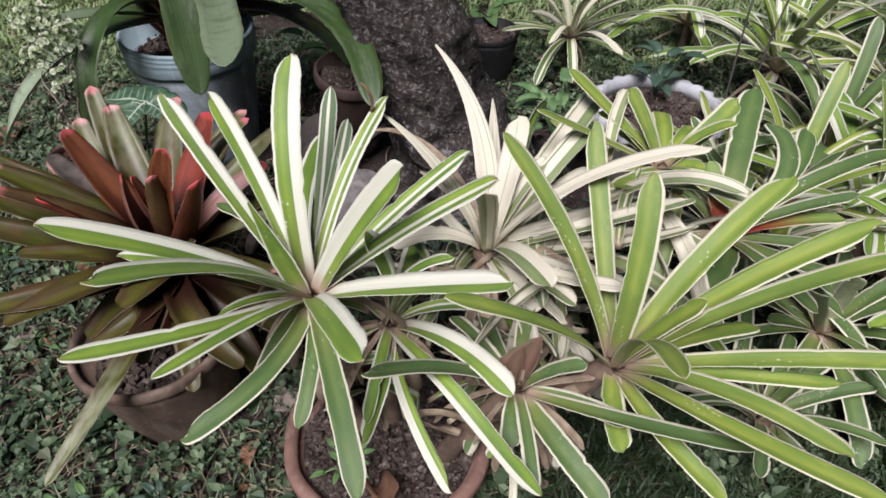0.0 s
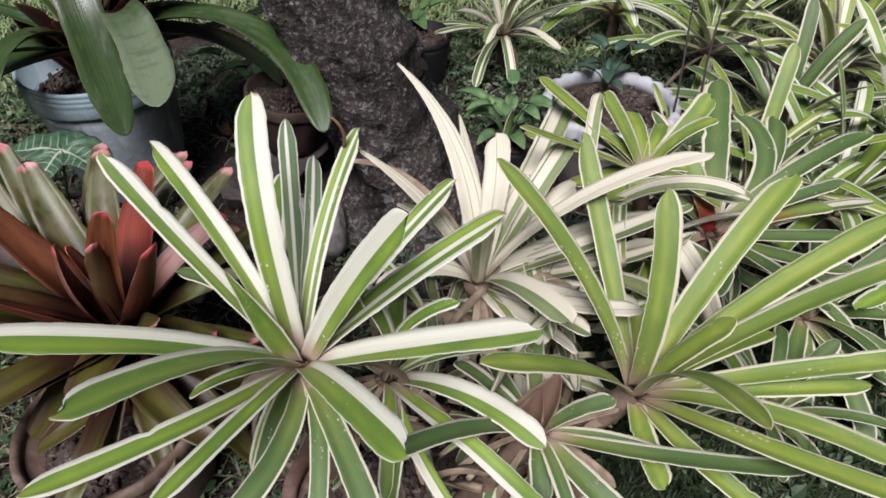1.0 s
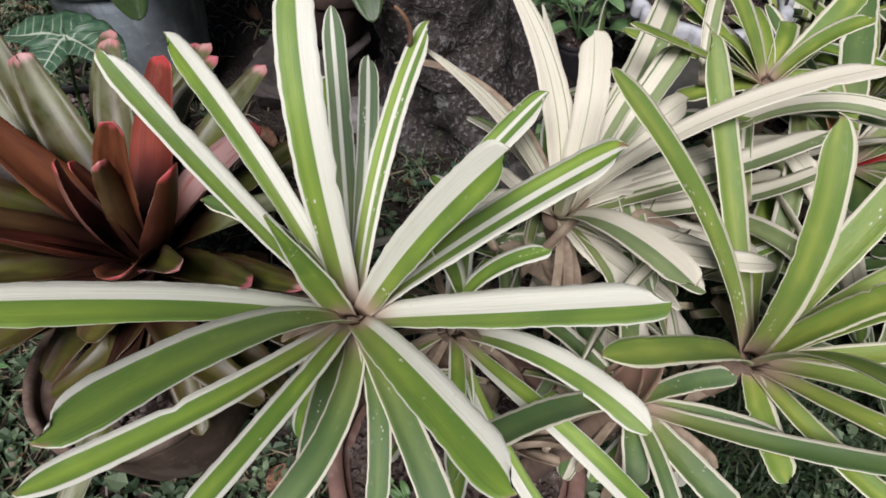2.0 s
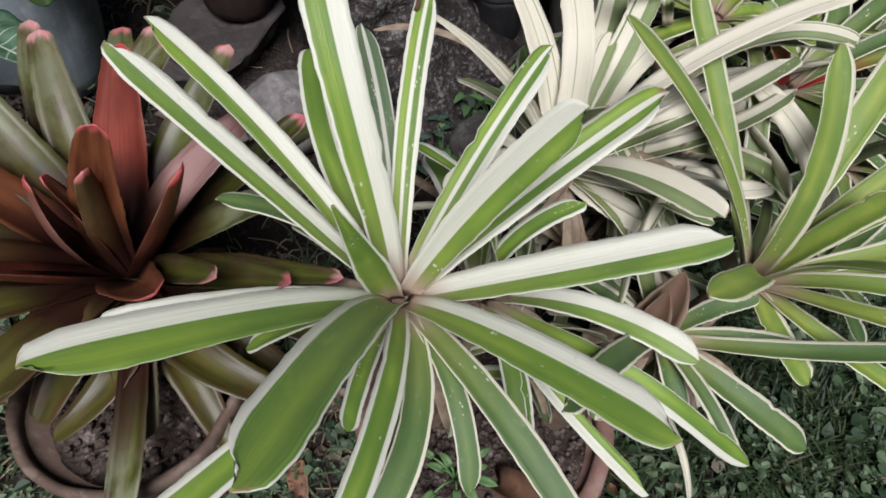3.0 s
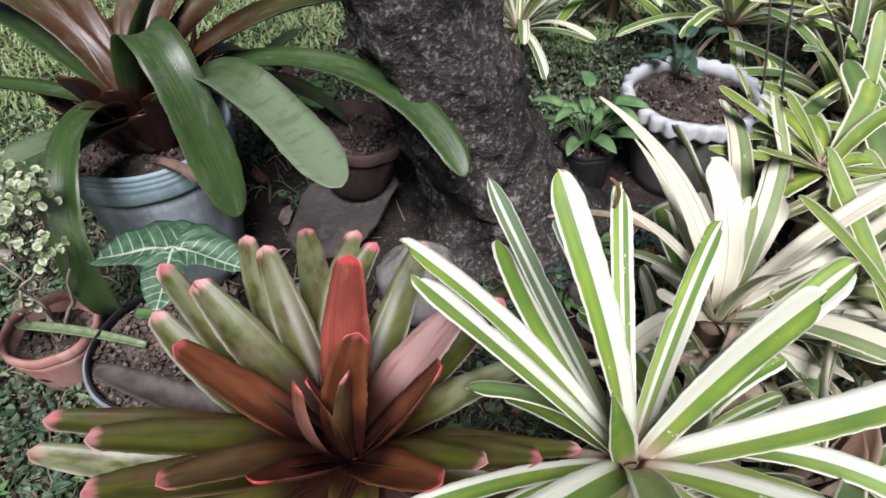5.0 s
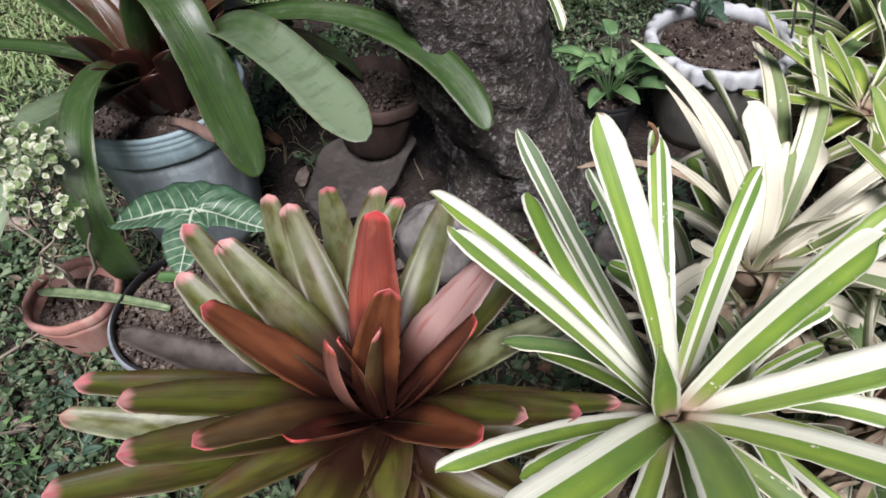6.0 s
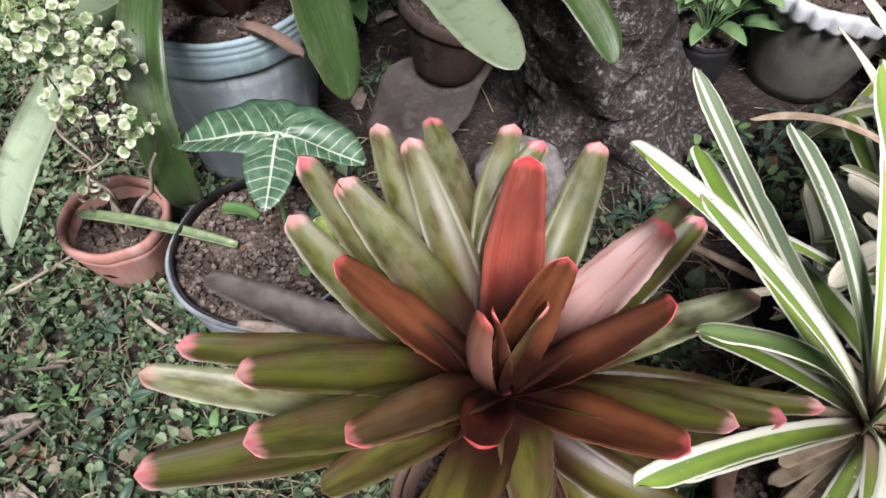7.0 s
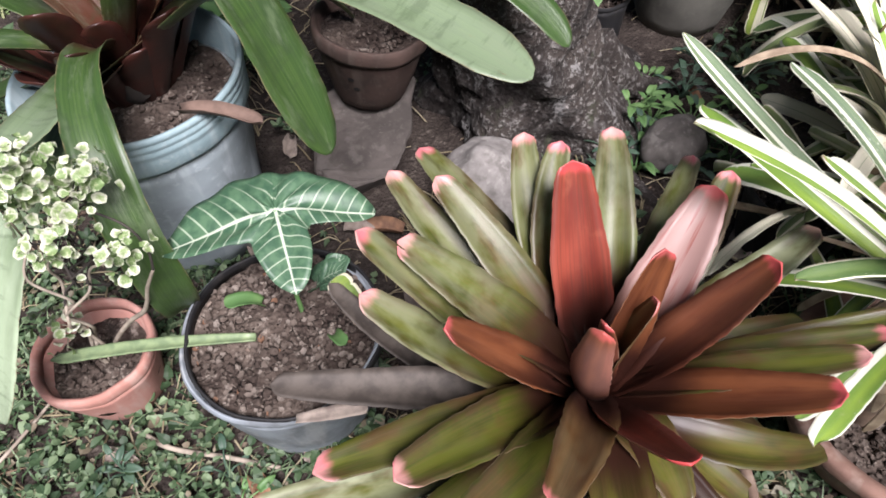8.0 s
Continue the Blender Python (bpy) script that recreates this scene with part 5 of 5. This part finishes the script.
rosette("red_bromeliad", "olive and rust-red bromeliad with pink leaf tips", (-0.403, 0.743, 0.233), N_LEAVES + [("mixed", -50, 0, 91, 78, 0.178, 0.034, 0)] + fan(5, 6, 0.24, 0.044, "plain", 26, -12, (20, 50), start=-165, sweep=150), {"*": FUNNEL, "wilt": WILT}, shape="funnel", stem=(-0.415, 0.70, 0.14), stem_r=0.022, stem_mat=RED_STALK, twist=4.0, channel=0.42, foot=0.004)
B_LEAVES_A = [
    ("strap", -66.6, -6.9, 61.3, -68.6, 0.546, 0.064, 0, 4.0),
    ("halfscurf", -49.7, -27.9, 36.8, -9.0, 0.569, 0.065, 0, 4.0),
    ("strap", 3.4, -85.2, 44.6, -47.2, 0.632, 0.056, 0, 0.6),
    ("strap", -124, 36, 62, -130, 0.530, 0.050, 0),
    ("scurf", -134, -15, 24, -63, 0.483, 0.070, 0),
    ("halfscurf", -127, -9, 33, 3, 0.262, 0.052, 0),
    ("strap", 168, 8, 38, -12, 0.420, 0.044, 0),
    ("strap", 62, 0, 9, -38, 0.438, 0.042, 0),
    ("strap", 38, 21, -13, -6, 0.503, 0.042, 0),
    ("strap", 139, -3, -11, -38, 0.361, 0.042, 0),
]
B_LEAVES = B_LEAVES_A
b_plant = rosette("strap_leaf_bromeliad", "large dark green bromeliad with arching strap leaves and red heart", (-0.555, 1.40, 0.335), B_LEAVES + fan(12, 14, 0.44, 0.060, ("strap", "ruddy", "ruddy"), 82, 22, (45, 105), start=-10, sweep=165), {"*": STRAP}, shape="strap", stem=(-0.555, 1.41, 0.28), stem_mat=DARK_TWIG, stem_r=0.022, twist=10.0, channel=0.3, wave=0.05)
heart_rng = random.Random(31)
for k in range(16):
    way = -200 + 14 * k + heart_rng.uniform(-6, 6)
    heel = Vector((-0.548 + 0.055 * math.cos(radians(way)), 1.438 + 0.034 * math.sin(radians(way)), 0.254))
    lean = heart_rng.uniform(62, 82)
    part("leaf", blade(heel, way, heart_rng.uniform(-12, 12), lean, lean - heart_rng.uniform(5, 22), heart_rng.uniform(0.13, 0.22), heart_rng.uniform(0.040, 0.058), "strap", "strap", heart_rng, channel=0.35, wave=0.05), RED_HEART, b_plant, "dark red leaf base")
E_LEAVES_A = [
    ("rim", 71, -6, 36, 9, 0.290, 0.043, 0),
    ("redbase", 103, -4, 60, 28, 0.112, 0.034, 0),
    ("redbase", -14, 4, 37, 6, 0.160, 0.033, 0),
    ("rim", 15, -2, 42, 6, 0.278, 0.031, 0),
    ("rim", 11, 95, 38, -5, 0.270, 0.033, 0),
    ("rim", -40, 34, 23, -0, 0.174, 0.028, 0),
    ("rim", 129, -9, 30, -5, 0.110, 0.029, 0),
    ("rim", 22, 48, 30, 2, 0.267, 0.033, 0),
    ("rim", -97, -45, 23, -11, 0.147, 0.036, 0),
    ("rim", -71, 42, 22, 4, 0.185, 0.029, 0),
    ("rim", -36, 6, 10, -32, 0.172, 0.031, 0),
]
E_LEAVES = E_LEAVES_A
rosette("red_hearted_bromeliad", "green bromeliad with cream margins and red inner leaves", (0.425, 0.767, 0.271), E_LEAVES + fan(7, 31, 0.22, 0.028, "rim", 50, -15), {"*": DEEP_RIM, "redbase": YOUNG_RED}, stem=(0.43, 0.79, 0.0), group="striped bromeliads")
D_LEAVES_A = [
    ("thinrim", 152, -12, 41, 28, 0.204, 0.032, 0),
    ("thinrim", 134, -3, 62, 43, 0.129, 0.032, 0),
    ("thinrim", 20, 21, 41, 21, 0.153, 0.032, 0),
    ("thinrim", 168, -11, 24, 8, 0.183, 0.024, 0),
    ("thinrim", 76, 6, 22, -15, 0.150, 0.030, 0),
    ("thinrim", -165, -3, 34, 30, 0.249, 0.024, 0),
    ("thinrim", 140, -6, 35, 8, 0.084, 0.029, 0),
    ("thinrim", -15, -5, 35, -9, 0.057, 0.028, 0),
    ("thinrim", -123, -23, 30, 1, 0.143, 0.027, 0),
]
D_LEAVES = D_LEAVES_A
rosette("green_bromeliad", "young bright green bromeliad with pale margins", (0.339, 0.847, 0.338), D_LEAVES + fan(6, 33, 0.13, 0.024, "rim", 70, 5), {"*": LIME_RIM}, stem=(0.36, 0.86, 0.0), stem_r=0.011, group="striped bromeliads")
K_LEAVES_A = [
    ("rim", 147, -22, 27, -1, 0.197, 0.037, 0),
    ("rim", -114, -0, 96, 62, 0.170, 0.034, 0),
    ("rim", -180, -6, 33, -4, 0.094, 0.027, 0),
    ("rim", 154, -11, 30, -3, 0.103, 0.030, 0),
    ("rim", -144, 16, 58, 39, 0.356, 0.028, 0),
    ("rim", 16, -2, 32, -9, 0.163, 0.032, 0),
    ("rim", -22, 7, 31, -6, 0.124, 0.031, 0),
    ("rim", -92, -3, 12, -35, 0.238, 0.035, 0),
    ("rim", -88, 47, 9, -13, 0.169, 0.034, 0),
    ("rim", -134, 14, 13, -30, 0.149, 0.031, 0),
]
K_LEAVES = K_LEAVES_A
rosette("green_bromeliad", "low green bromeliad with cream margins near the ground", (0.645, 0.751, 0.067), K_LEAVES + fan(8, 35, 0.2, 0.028, "rim", 65, 0), {"*": DEEP_RIM}, stem=(0.645, 0.755, 0.0), group="striped bromeliads")

part("leaf", blade((-0.092, 0.757, 0.490), 170, 0, 112, 40, 0.044, 0.0034, "sword", "rim", random.Random(3), 30, channel=1.2, segments=14, across=5), DRY_LEAF, c_plant, "curled brown dead leaf tip")
tangle(c_plant, 40, (-0.02, 0.24, 0.60, 0.78, 0.15, 0.29), 5, (CREAM_LEAF, CREAM_LEAF, CREAM_LEAF, GREEN_STRIPE, TAN_LEAF), 0.18, (0.012, 0.030))
tangle(c_plant, 30, (0.10, 0.36, 0.64, 0.84, 0.20, 0.36), 8, (CREAM_LEAF, CREAM_LEAF, CREAM_LEAF, GREEN_STRIPE), 0.25, (0.014, 0.030))
tangle(t_plant, 18, (-0.13, 0.0, 0.52, 0.62, 0.16, 0.27), 6, (GREEN_STRIPE, CREAM_LEAF, TAN_LEAF), 0.14)
tangle(s_plant, 16, (0.0, 0.16, 0.46, 0.56, 0.15, 0.24), 7, (DEEP_RIM, GREEN_STRIPE, CREAM_LEAF, TAN_LEAF), 0.14)

BACK = [
    (0.37, 1.84, 0.09, 22, 0.26, 0.026, "pale"), (0.88, 1.62, 0.10, 22, 0.37, 0.032, "rim"), (1.08, 1.42, 0.14, 22, 0.37, 0.033, "mid"),
    (0.82, 1.20, 0.10, 22, 0.35, 0.032, "thinrim"), (1.00, 1.05, 0.12, 22, 0.36, 0.033, "mid"), (0.66, 1.02, 0.12, 16, 0.28, 0.030, "rim"),
    (1.32, 1.82, 0.12, 22, 0.40, 0.034, "mid"), (0.94, 0.80, 0.08, 18, 0.28, 0.030, "thinrim"), (1.27, 1.25, 0.12, 22, 0.38, 0.032, "rim"), (0.57, 0.93, 0.06, 16, 0.29, 0.030, "mid"), (0.80, 0.96, 0.10, 18, 0.33, 0.032, "thinrim"), (0.60, 1.15, 0.05, 14, 0.26, 0.028, "half"), (0.50, 0.60, 0.03, 12, 0.17, 0.024, "rim"), (0.74, 1.95, 0.08, 20, 0.34, 0.032, "half"),
]
for i, (x, y, z, n, l, w, style) in enumerate(BACK):
    rosette("striped_bromeliad", "green and cream striped bromeliad growing in a dense clump", (x, y, z), fan(n, 50 + i, l, w, (style, style, "double", "rim", "half"), 88, 14, (25, 85)) + fan(6, 80 + i, 0.6 * l, 0.012, "dead", 20, -35, (20, 80)),
            {"*": (DEEP_RIM, GREEN_STRIPE, LIME_RIM)[i % 3], "dead": TAN_LEAF}, stem=(x, y, 0.0), stem_r=0.016, group="bromeliads of the clump")


# ---- small plants and loose things ----
LOBES = ((158, 0.128), (-36, 0.105), (-112, 0.098))
OUTLINE = [(-112, 0.098), (-103, 0.091), (-90, 0.068), (-75, 0.043), (-62, 0.042), (-48, 0.074), (-36, 0.105), (-18, 0.086), (10, 0.062), (40, 0.050),
           (70, 0.052), (100, 0.064), (125, 0.080), (146, 0.108), (158, 0.128), (169, 0.106), (186, 0.062), (205, 0.044), (224, 0.064), (238, 0.086), (248, 0.098)]


def arrow_leaf(hub):
    """One arrow-shaped leaf round the top of its stalk, sagging towards its three points."""
    bm = bmesh.new()
    uv = bm.loops.layers.uv.new("blade")

    def reach(a):
        a = (a + 112) % 360 - 112
        for (a0, r0), (a1, r1) in zip(OUTLINE, OUTLINE[1:]):
            if a0 <= a <= a1:
                return r0 + (r1 - r0) * (a - a0) / (a1 - a0)
        return 0.1

    sides, rings = 120, 9
    flat, tops, bots = [], [], []
    for i in range(1, rings + 1):
        ring = []
        for k in range(sides):
            a = -112 + 360 * k / sides
            r = (0.5 * reach(a) + 0.25 * reach(a - 2.5) + 0.25 * reach(a + 2.5)) * i / rings
            x, y = r * math.cos(radians(a)), r * math.sin(radians(a))
            off = min(abs(x * math.sin(radians(b)) - y * math.cos(radians(b))) + (1.0 if x * math.cos(radians(b)) + y * math.sin(radians(b)) < 0 else 0.0) for b, l in LOBES)
            z = -0.04 * r - 1.25 * r * r + 0.22 * min(off, 0.03) - 0.05 * max(0.0, -y) + 0.0022 * math.sin(0.16 * a + 60 * r)
            ring.append((x, y, z))
        flat.append(ring)
        tops.append([bm.verts.new(hub + Vector(p)) for p in ring])
        bots.append([bm.verts.new(hub + Vector(p) - Vector((0, 0, 0.0010 if i < rings else 0.0003))) for p in ring])
    top, bot = bm.verts.new(hub), bm.verts.new(hub - Vector((0, 0, 0.001)))

    def face(vs):
        f = bm.faces.new(vs)
        c = f.calc_center_median() - hub
        b, l = max(LOBES, key=lambda q: (c.x * math.cos(radians(q[0])) + c.y * math.sin(radians(q[0]))) / (c.xy.length + 1e-6))
        cb, sb = math.cos(radians(b)), math.sin(radians(b))
        for loop in f.loops:
            p = loop.vert.co - hub
            loop[uv].uv = (0.5 + (p.x * sb - p.y * cb) / l, (p.x * cb + p.y * sb) / l)
    for k in range(sides):
        n = (k + 1) % sides
        face((top, tops[0][k], tops[0][n]))
        face((bot, bots[0][n], bots[0][k]))
        for i in range(rings - 1):
            face((tops[i][k], tops[i + 1][k], tops[i + 1][n], tops[i][n]))
            face((bots[i][n], bots[i + 1][n], bots[i + 1][k], bots[i][k]))
        face((tops[-1][k], bots[-1][k], bots[-1][n], tops[-1][n]))
    bmesh.ops.recalc_face_normals(bm, faces=bm.faces)
    return bm


def arrow_plant():
    ob = thing("arrowhead_plant", "arrowhead plant with dark green white-veined leaf", "potted plant", (-0.56, 1.05, 0.165))
    hub = Vector((-0.540, 1.078, 0.320))
    part("leaf", arrow_leaf(hub), VEINED, ob, "dark green arrow-shaped leaf with white veins")
    part("stalk", tube([(-0.56, 1.05, 0.165), (-0.555, 1.06, 0.24), hub], [0.003, 0.0026, 0.002]), WEED, ob)
    for i, (dx, dy, az, l, w) in enumerate(((0.03, 0.02, -40, 0.05, 0.035), (0.04, 0.0, 20, 0.05, 0.03), (-0.03, 0.04, 160, 0.05, 0.02), (0.045, -0.055, 80, 0.060, 0.030), (0.01, -0.05, -100, 0.04, 0.016))):
        b = (-0.56 + dx, 1.05 + dy, 0.172)
        part("young_leaf", blade(b, az, 15, 65, 5, l, w, "sword" if i == 3 else "strap", "rim" if i == 3 else "strap", random.Random(i), channel=0.5), VEINED if i < 2 else LIME_RIM if i == 3 else WEED, ob)
    return ob


arrow_plant()
single("long_leaf", blade((-0.622, 1.046, 0.186), 142, -3, 0, -20, 0.262, 0.017, "sword", "strap", random.Random(5), thick=0.003, channel=0.5), SUCCULENT, "single long grey-green banded succulent leaf lying across two pots", "succulent leaf")


def small_leaf(seed):
    """A rounded, cupped and frilled leaf about a centimetre long."""
    rng = random.Random(40 + seed)
    bm = bmesh.new()
    uv = bm.loops.layers.uv.new("blade")
    rings = []
    for i in range(1, 4):
        f = i / 3
        ring = []
        for k in range(12):
            a = 6.2832 * k / 12
            r = 0.0072 * f * (1 + 0.22 * math.cos(a) - 0.10 * math.cos(2 * a + 0.5 * seed)) * (1 + (0.10 * rng.uniform(-1, 1) if i == 3 else 0))
            z = 0.0030 * f * f * (0.6 + 0.5 * math.cos(2 * a)) + (0.0012 * math.sin(4 * a + seed) * f ** 3)
            ring.append(bm.verts.new((r * math.cos(a), 0.86 * r * math.sin(a), z)))
        rings.append(ring)
    mid = bm.verts.new((0, 0, 0))
    for k in range(12):
        n = (k + 1) % 12
        faces = [bm.faces.new((mid, rings[0][k], rings[0][n]))] + [bm.faces.new((rings[i][k], rings[i + 1][k], rings[i + 1][n], rings[i][n])) for i in range(2)]
        for f in faces:
            for l in f.loops:
                l[uv].uv = (0.5 + l.vert.co.x / 0.018, 0.5 + l.vert.co.y / 0.015)
    return mesh_of(bm, SHRUB_LEAF)


def shrub():
    ob = thing("variegated_shrub", "small twisted shrub with white-edged leaves", "shrub", (-0.780, 1.208, 0.085))
    rng = random.Random(9)
    root = Vector((-0.775, 1.208, 0.08))
    ends = [(-0.742, 1.144, 0.447), (-0.713, 1.153, 0.455), (-0.731, 1.144, 0.422), (-0.7, 1.158, 0.436), (-0.673, 1.135, 0.431), (-0.727, 1.113, 0.391), (-0.686, 1.09, 0.364), (-0.783, 1.203, 0.195), (-0.709, 1.126, 0.413), (-0.682, 1.149, 0.409)]
    shapes = [small_leaf(k) for k in range(5)]
    forks = [root + Vector((0.012, -0.030, 0.165)), root + Vector((0.036, -0.034, 0.185)), root + Vector((0.058, -0.040, 0.170))]
    for n, e in enumerate(ends):
        e = Vector(e)
        low = n == 7
        main = n in (0, 3, 6)
        fork = forks[n % 3]
        start = root + Vector((rng.uniform(-0.012, 0.012), rng.uniform(-0.012, 0.012), 0)) if main or low else fork
        pts, rad = [start], [0.0027 if main else 0.0015]
        for k in range(1, 9):
            f = k / 9
            wild = 0.020 * math.sin(math.pi * f)
            way = start.lerp(fork, f / 0.5) if main and f < 0.5 else fork.lerp(e, (f - 0.5) / 0.5) if main else start.lerp(e, f)
            pts.append(way + Vector((rng.uniform(-wild, wild), rng.uniform(-wild, wild), rng.uniform(-0.3, 0.3) * wild)))
            rad.append((0.0027 if main else 0.0015) * (1 - 0.65 * f))
        branch = part("branch", tube(pts + [e], rad + [0.0008], 7), TWIG if main or low else DARK_TWIG, ob)
        for k in range(30):
            c = e + Vector((rng.gauss(0, 0.0115), rng.gauss(0, 0.0115), rng.gauss(0, 0.0115)))
            out = (c - e).normalized() + Vector((rng.uniform(-0.7, 0.7), rng.uniform(-1.0, 0.4), rng.uniform(0.1, 1.3)))
            leaf = new("leaf", shapes[rng.randrange(5)])
            leaf.parent = branch
            turn = out.to_track_quat('Z', 'Y').to_matrix().to_4x4() @ Matrix.Rotation(rng.uniform(0, 6.28), 4, 'Z')
            leaf.matrix_parent_inverse = place_of(branch).inverted()
            leaf.matrix_basis = Matrix.Translation(c) @ turn @ Matrix.Scale(rng.uniform(0.55, 1.05), 4)
    right = [(-0.770, 1.212, 0.082), (-0.748, 1.190, 0.135), (-0.722, 1.160, 0.188), (-0.703, 1.134, 0.222), (-0.693, 1.116, 0.255), (-0.684, 1.103, 0.290), (-0.670, 1.095, 0.318), (-0.664, 1.100, 0.342), (-0.668, 1.119, 0.363), (-0.686, 1.136, 0.384)]
    twisted = part("branch", tube(right[:7], [0.0030, 0.0032, 0.0028, 0.0030, 0.0024, 0.0022, 0.0016], 8), TWIG, ob)
    part("twig", tube(right[6:], [0.0016, 0.0014, 0.0013, 0.0010], 7), DARK_TWIG, twisted)
    return ob


shrub()


def weed(name, label, at, n, size, spread, seed, mat=WEED, group=""):
    ob = thing(name, label, "weed", at, group)
    rng = random.Random(seed)
    for i in range(n):
        az = i * 137.5 + rng.uniform(-20, 20)
        l = size * rng.uniform(0.7, 1.15)
        top = Vector(at) + Vector((math.cos(radians(az)), math.sin(radians(az)), 0)) * spread * rng.uniform(0.1, 0.6) + Vector((0, 0, rng.uniform(0.03, 0.11) * size / 0.06))
        stalk = part("stalk", tube([at, Vector(at).lerp(top, 0.5) + Vector((0, 0, 0.01)), top], [0.0018, 0.0015, 0.001], 6), mat, ob)
        part("leaf", blade(top, az, 10, 30, -25, l, l * 0.46, "lobe", "strap", rng, 10, channel=0.35, segments=10, across=5), mat, stalk)
    return ob


weed("weed", "leafy green weed growing in a black pot", (0.255, 1.300, 0.095), 18, 0.072, 0.10, 1, POT_WEED)
weed("weed", "trailing dark weed in the white pot", (0.47, 1.325, 0.195), 10, 0.055, 0.07, 2, DARK_WEED)
weed("weed", "small weeds on the soil of the bowl pot", (-0.13, 0.47, 0.10), 10, 0.022, 0.05, 3)
weed("weed", "low green weed beside the trunk", (0.14, 1.10, 0.0), 14, 0.035, 0.10, 4)
for i, (x, y) in enumerate(((-0.01, 1.03), (0.05, 1.015), (0.10, 1.045), (0.16, 1.07), (0.03, 1.06), (0.20, 1.02), (0.26, 1.08), (0.30, 1.00), (0.34, 1.10), (0.22, 1.14), (0.12, 0.96), (0.18, 0.92), (0.38, 1.03))):
    weed("ground_weed", "low dark green weed at the foot of the trunk", (x, y, ground_height(x, y)), 12, 0.026, 0.08, 60 + i, WEED if i % 2 else DARK_WEED, "ground weeds")
weed("weed", "bright green weed behind the trunk", (0.12, 1.95, 0.0), 12, 0.08, 0.12, 5)
weed("weed", "bright green weed behind the strap-leaved plant", (-0.30, 1.72, 0.0), 12, 0.09, 0.14, 6)


ground_rng = random.Random(77)
for i in range(34):
    x, y = (ground_rng.uniform(-1.35, -0.68), ground_rng.uniform(0.62, 1.12)) if i % 3 else (ground_rng.uniform(-0.62, -0.2), ground_rng.uniform(0.28, 0.5))
    weed("ground_weed", "small leafy weed growing low in the clover", (x, y, ground_height(x, y)), ground_rng.randrange(4, 8), ground_rng.uniform(0.016, 0.03), 0.05, i, WEED if i % 2 else DARK_WEED, "ground weeds")


def twig(label, pts, r0, r1, mat=DARK_TWIG):
    return single("twig", tube(pts, [r0 + (r1 - r0) * i / (len(pts) - 1) for i in range(len(pts))], 7), mat, label, "twig", "twigs")


twig("curved brown twig lying in the clover", [(-0.80, 1.15, 0.012), (-0.775, 1.09, 0.014), (-0.725, 1.03, 0.016), (-0.68, 0.975, 0.012)], 0.004, 0.003, TWIG)
twig("brown twig lying on the ground", [(-1.02, 1.20, 0.010), (-0.94, 1.22, 0.016), (-0.86, 1.26, 0.012)], 0.003, 0.002, TWIG)
twig("thin dark vine stem among the striped leaves", [(0.52, 1.12, 0.0), (0.56, 1.18, 0.22), (0.60, 1.28, 0.40), (0.66, 1.40, 0.55)], 0.003, 0.0015)
twig("thin dark vine stem among the striped leaves", [(0.62, 1.10, 0.0), (0.62, 1.20, 0.25), (0.68, 1.30, 0.42), (0.76, 1.38, 0.55)], 0.003, 0.0015)
twig("thin dark vine stem bent over the white pot", [(0.85, 1.15, 0.0), (0.78, 1.16, 0.25), (0.70, 1.22, 0.33), (0.60, 1.26, 0.30)], 0.003, 0.0015)
chip_bm = blade((-0.545, 1.276, 0.324), -49, -6, 14, -18, 0.102, 0.019, "sword", "rim", random.Random(4), thick=0.0015, channel=0.9, segments=12, across=5)
single("dry_leaf", chip_bm, RIM_LEAF, "dry brown leaf resting on the blue pot rim", "dry leaf")
single("dry_leaf", blade((-0.640, 0.930, 0.196), -36, 10, 12, -8, 0.075, 0.016, "sword", "rim", random.Random(8), channel=0.3, segments=12, across=5), GREY_LITTER, "torn pale dead leaf lying over the grey pot rim", "dry leaf")
single("dry_leaf", blade((-0.090, 0.455, 0.098), -70, 15, 60, 20, 0.082, 0.036, "sword", "rim", random.Random(6), channel=0.9, segments=10, across=5), DRY_LEAF, "rust-brown dry leaf standing on the bowl pot soil", "dry leaf")
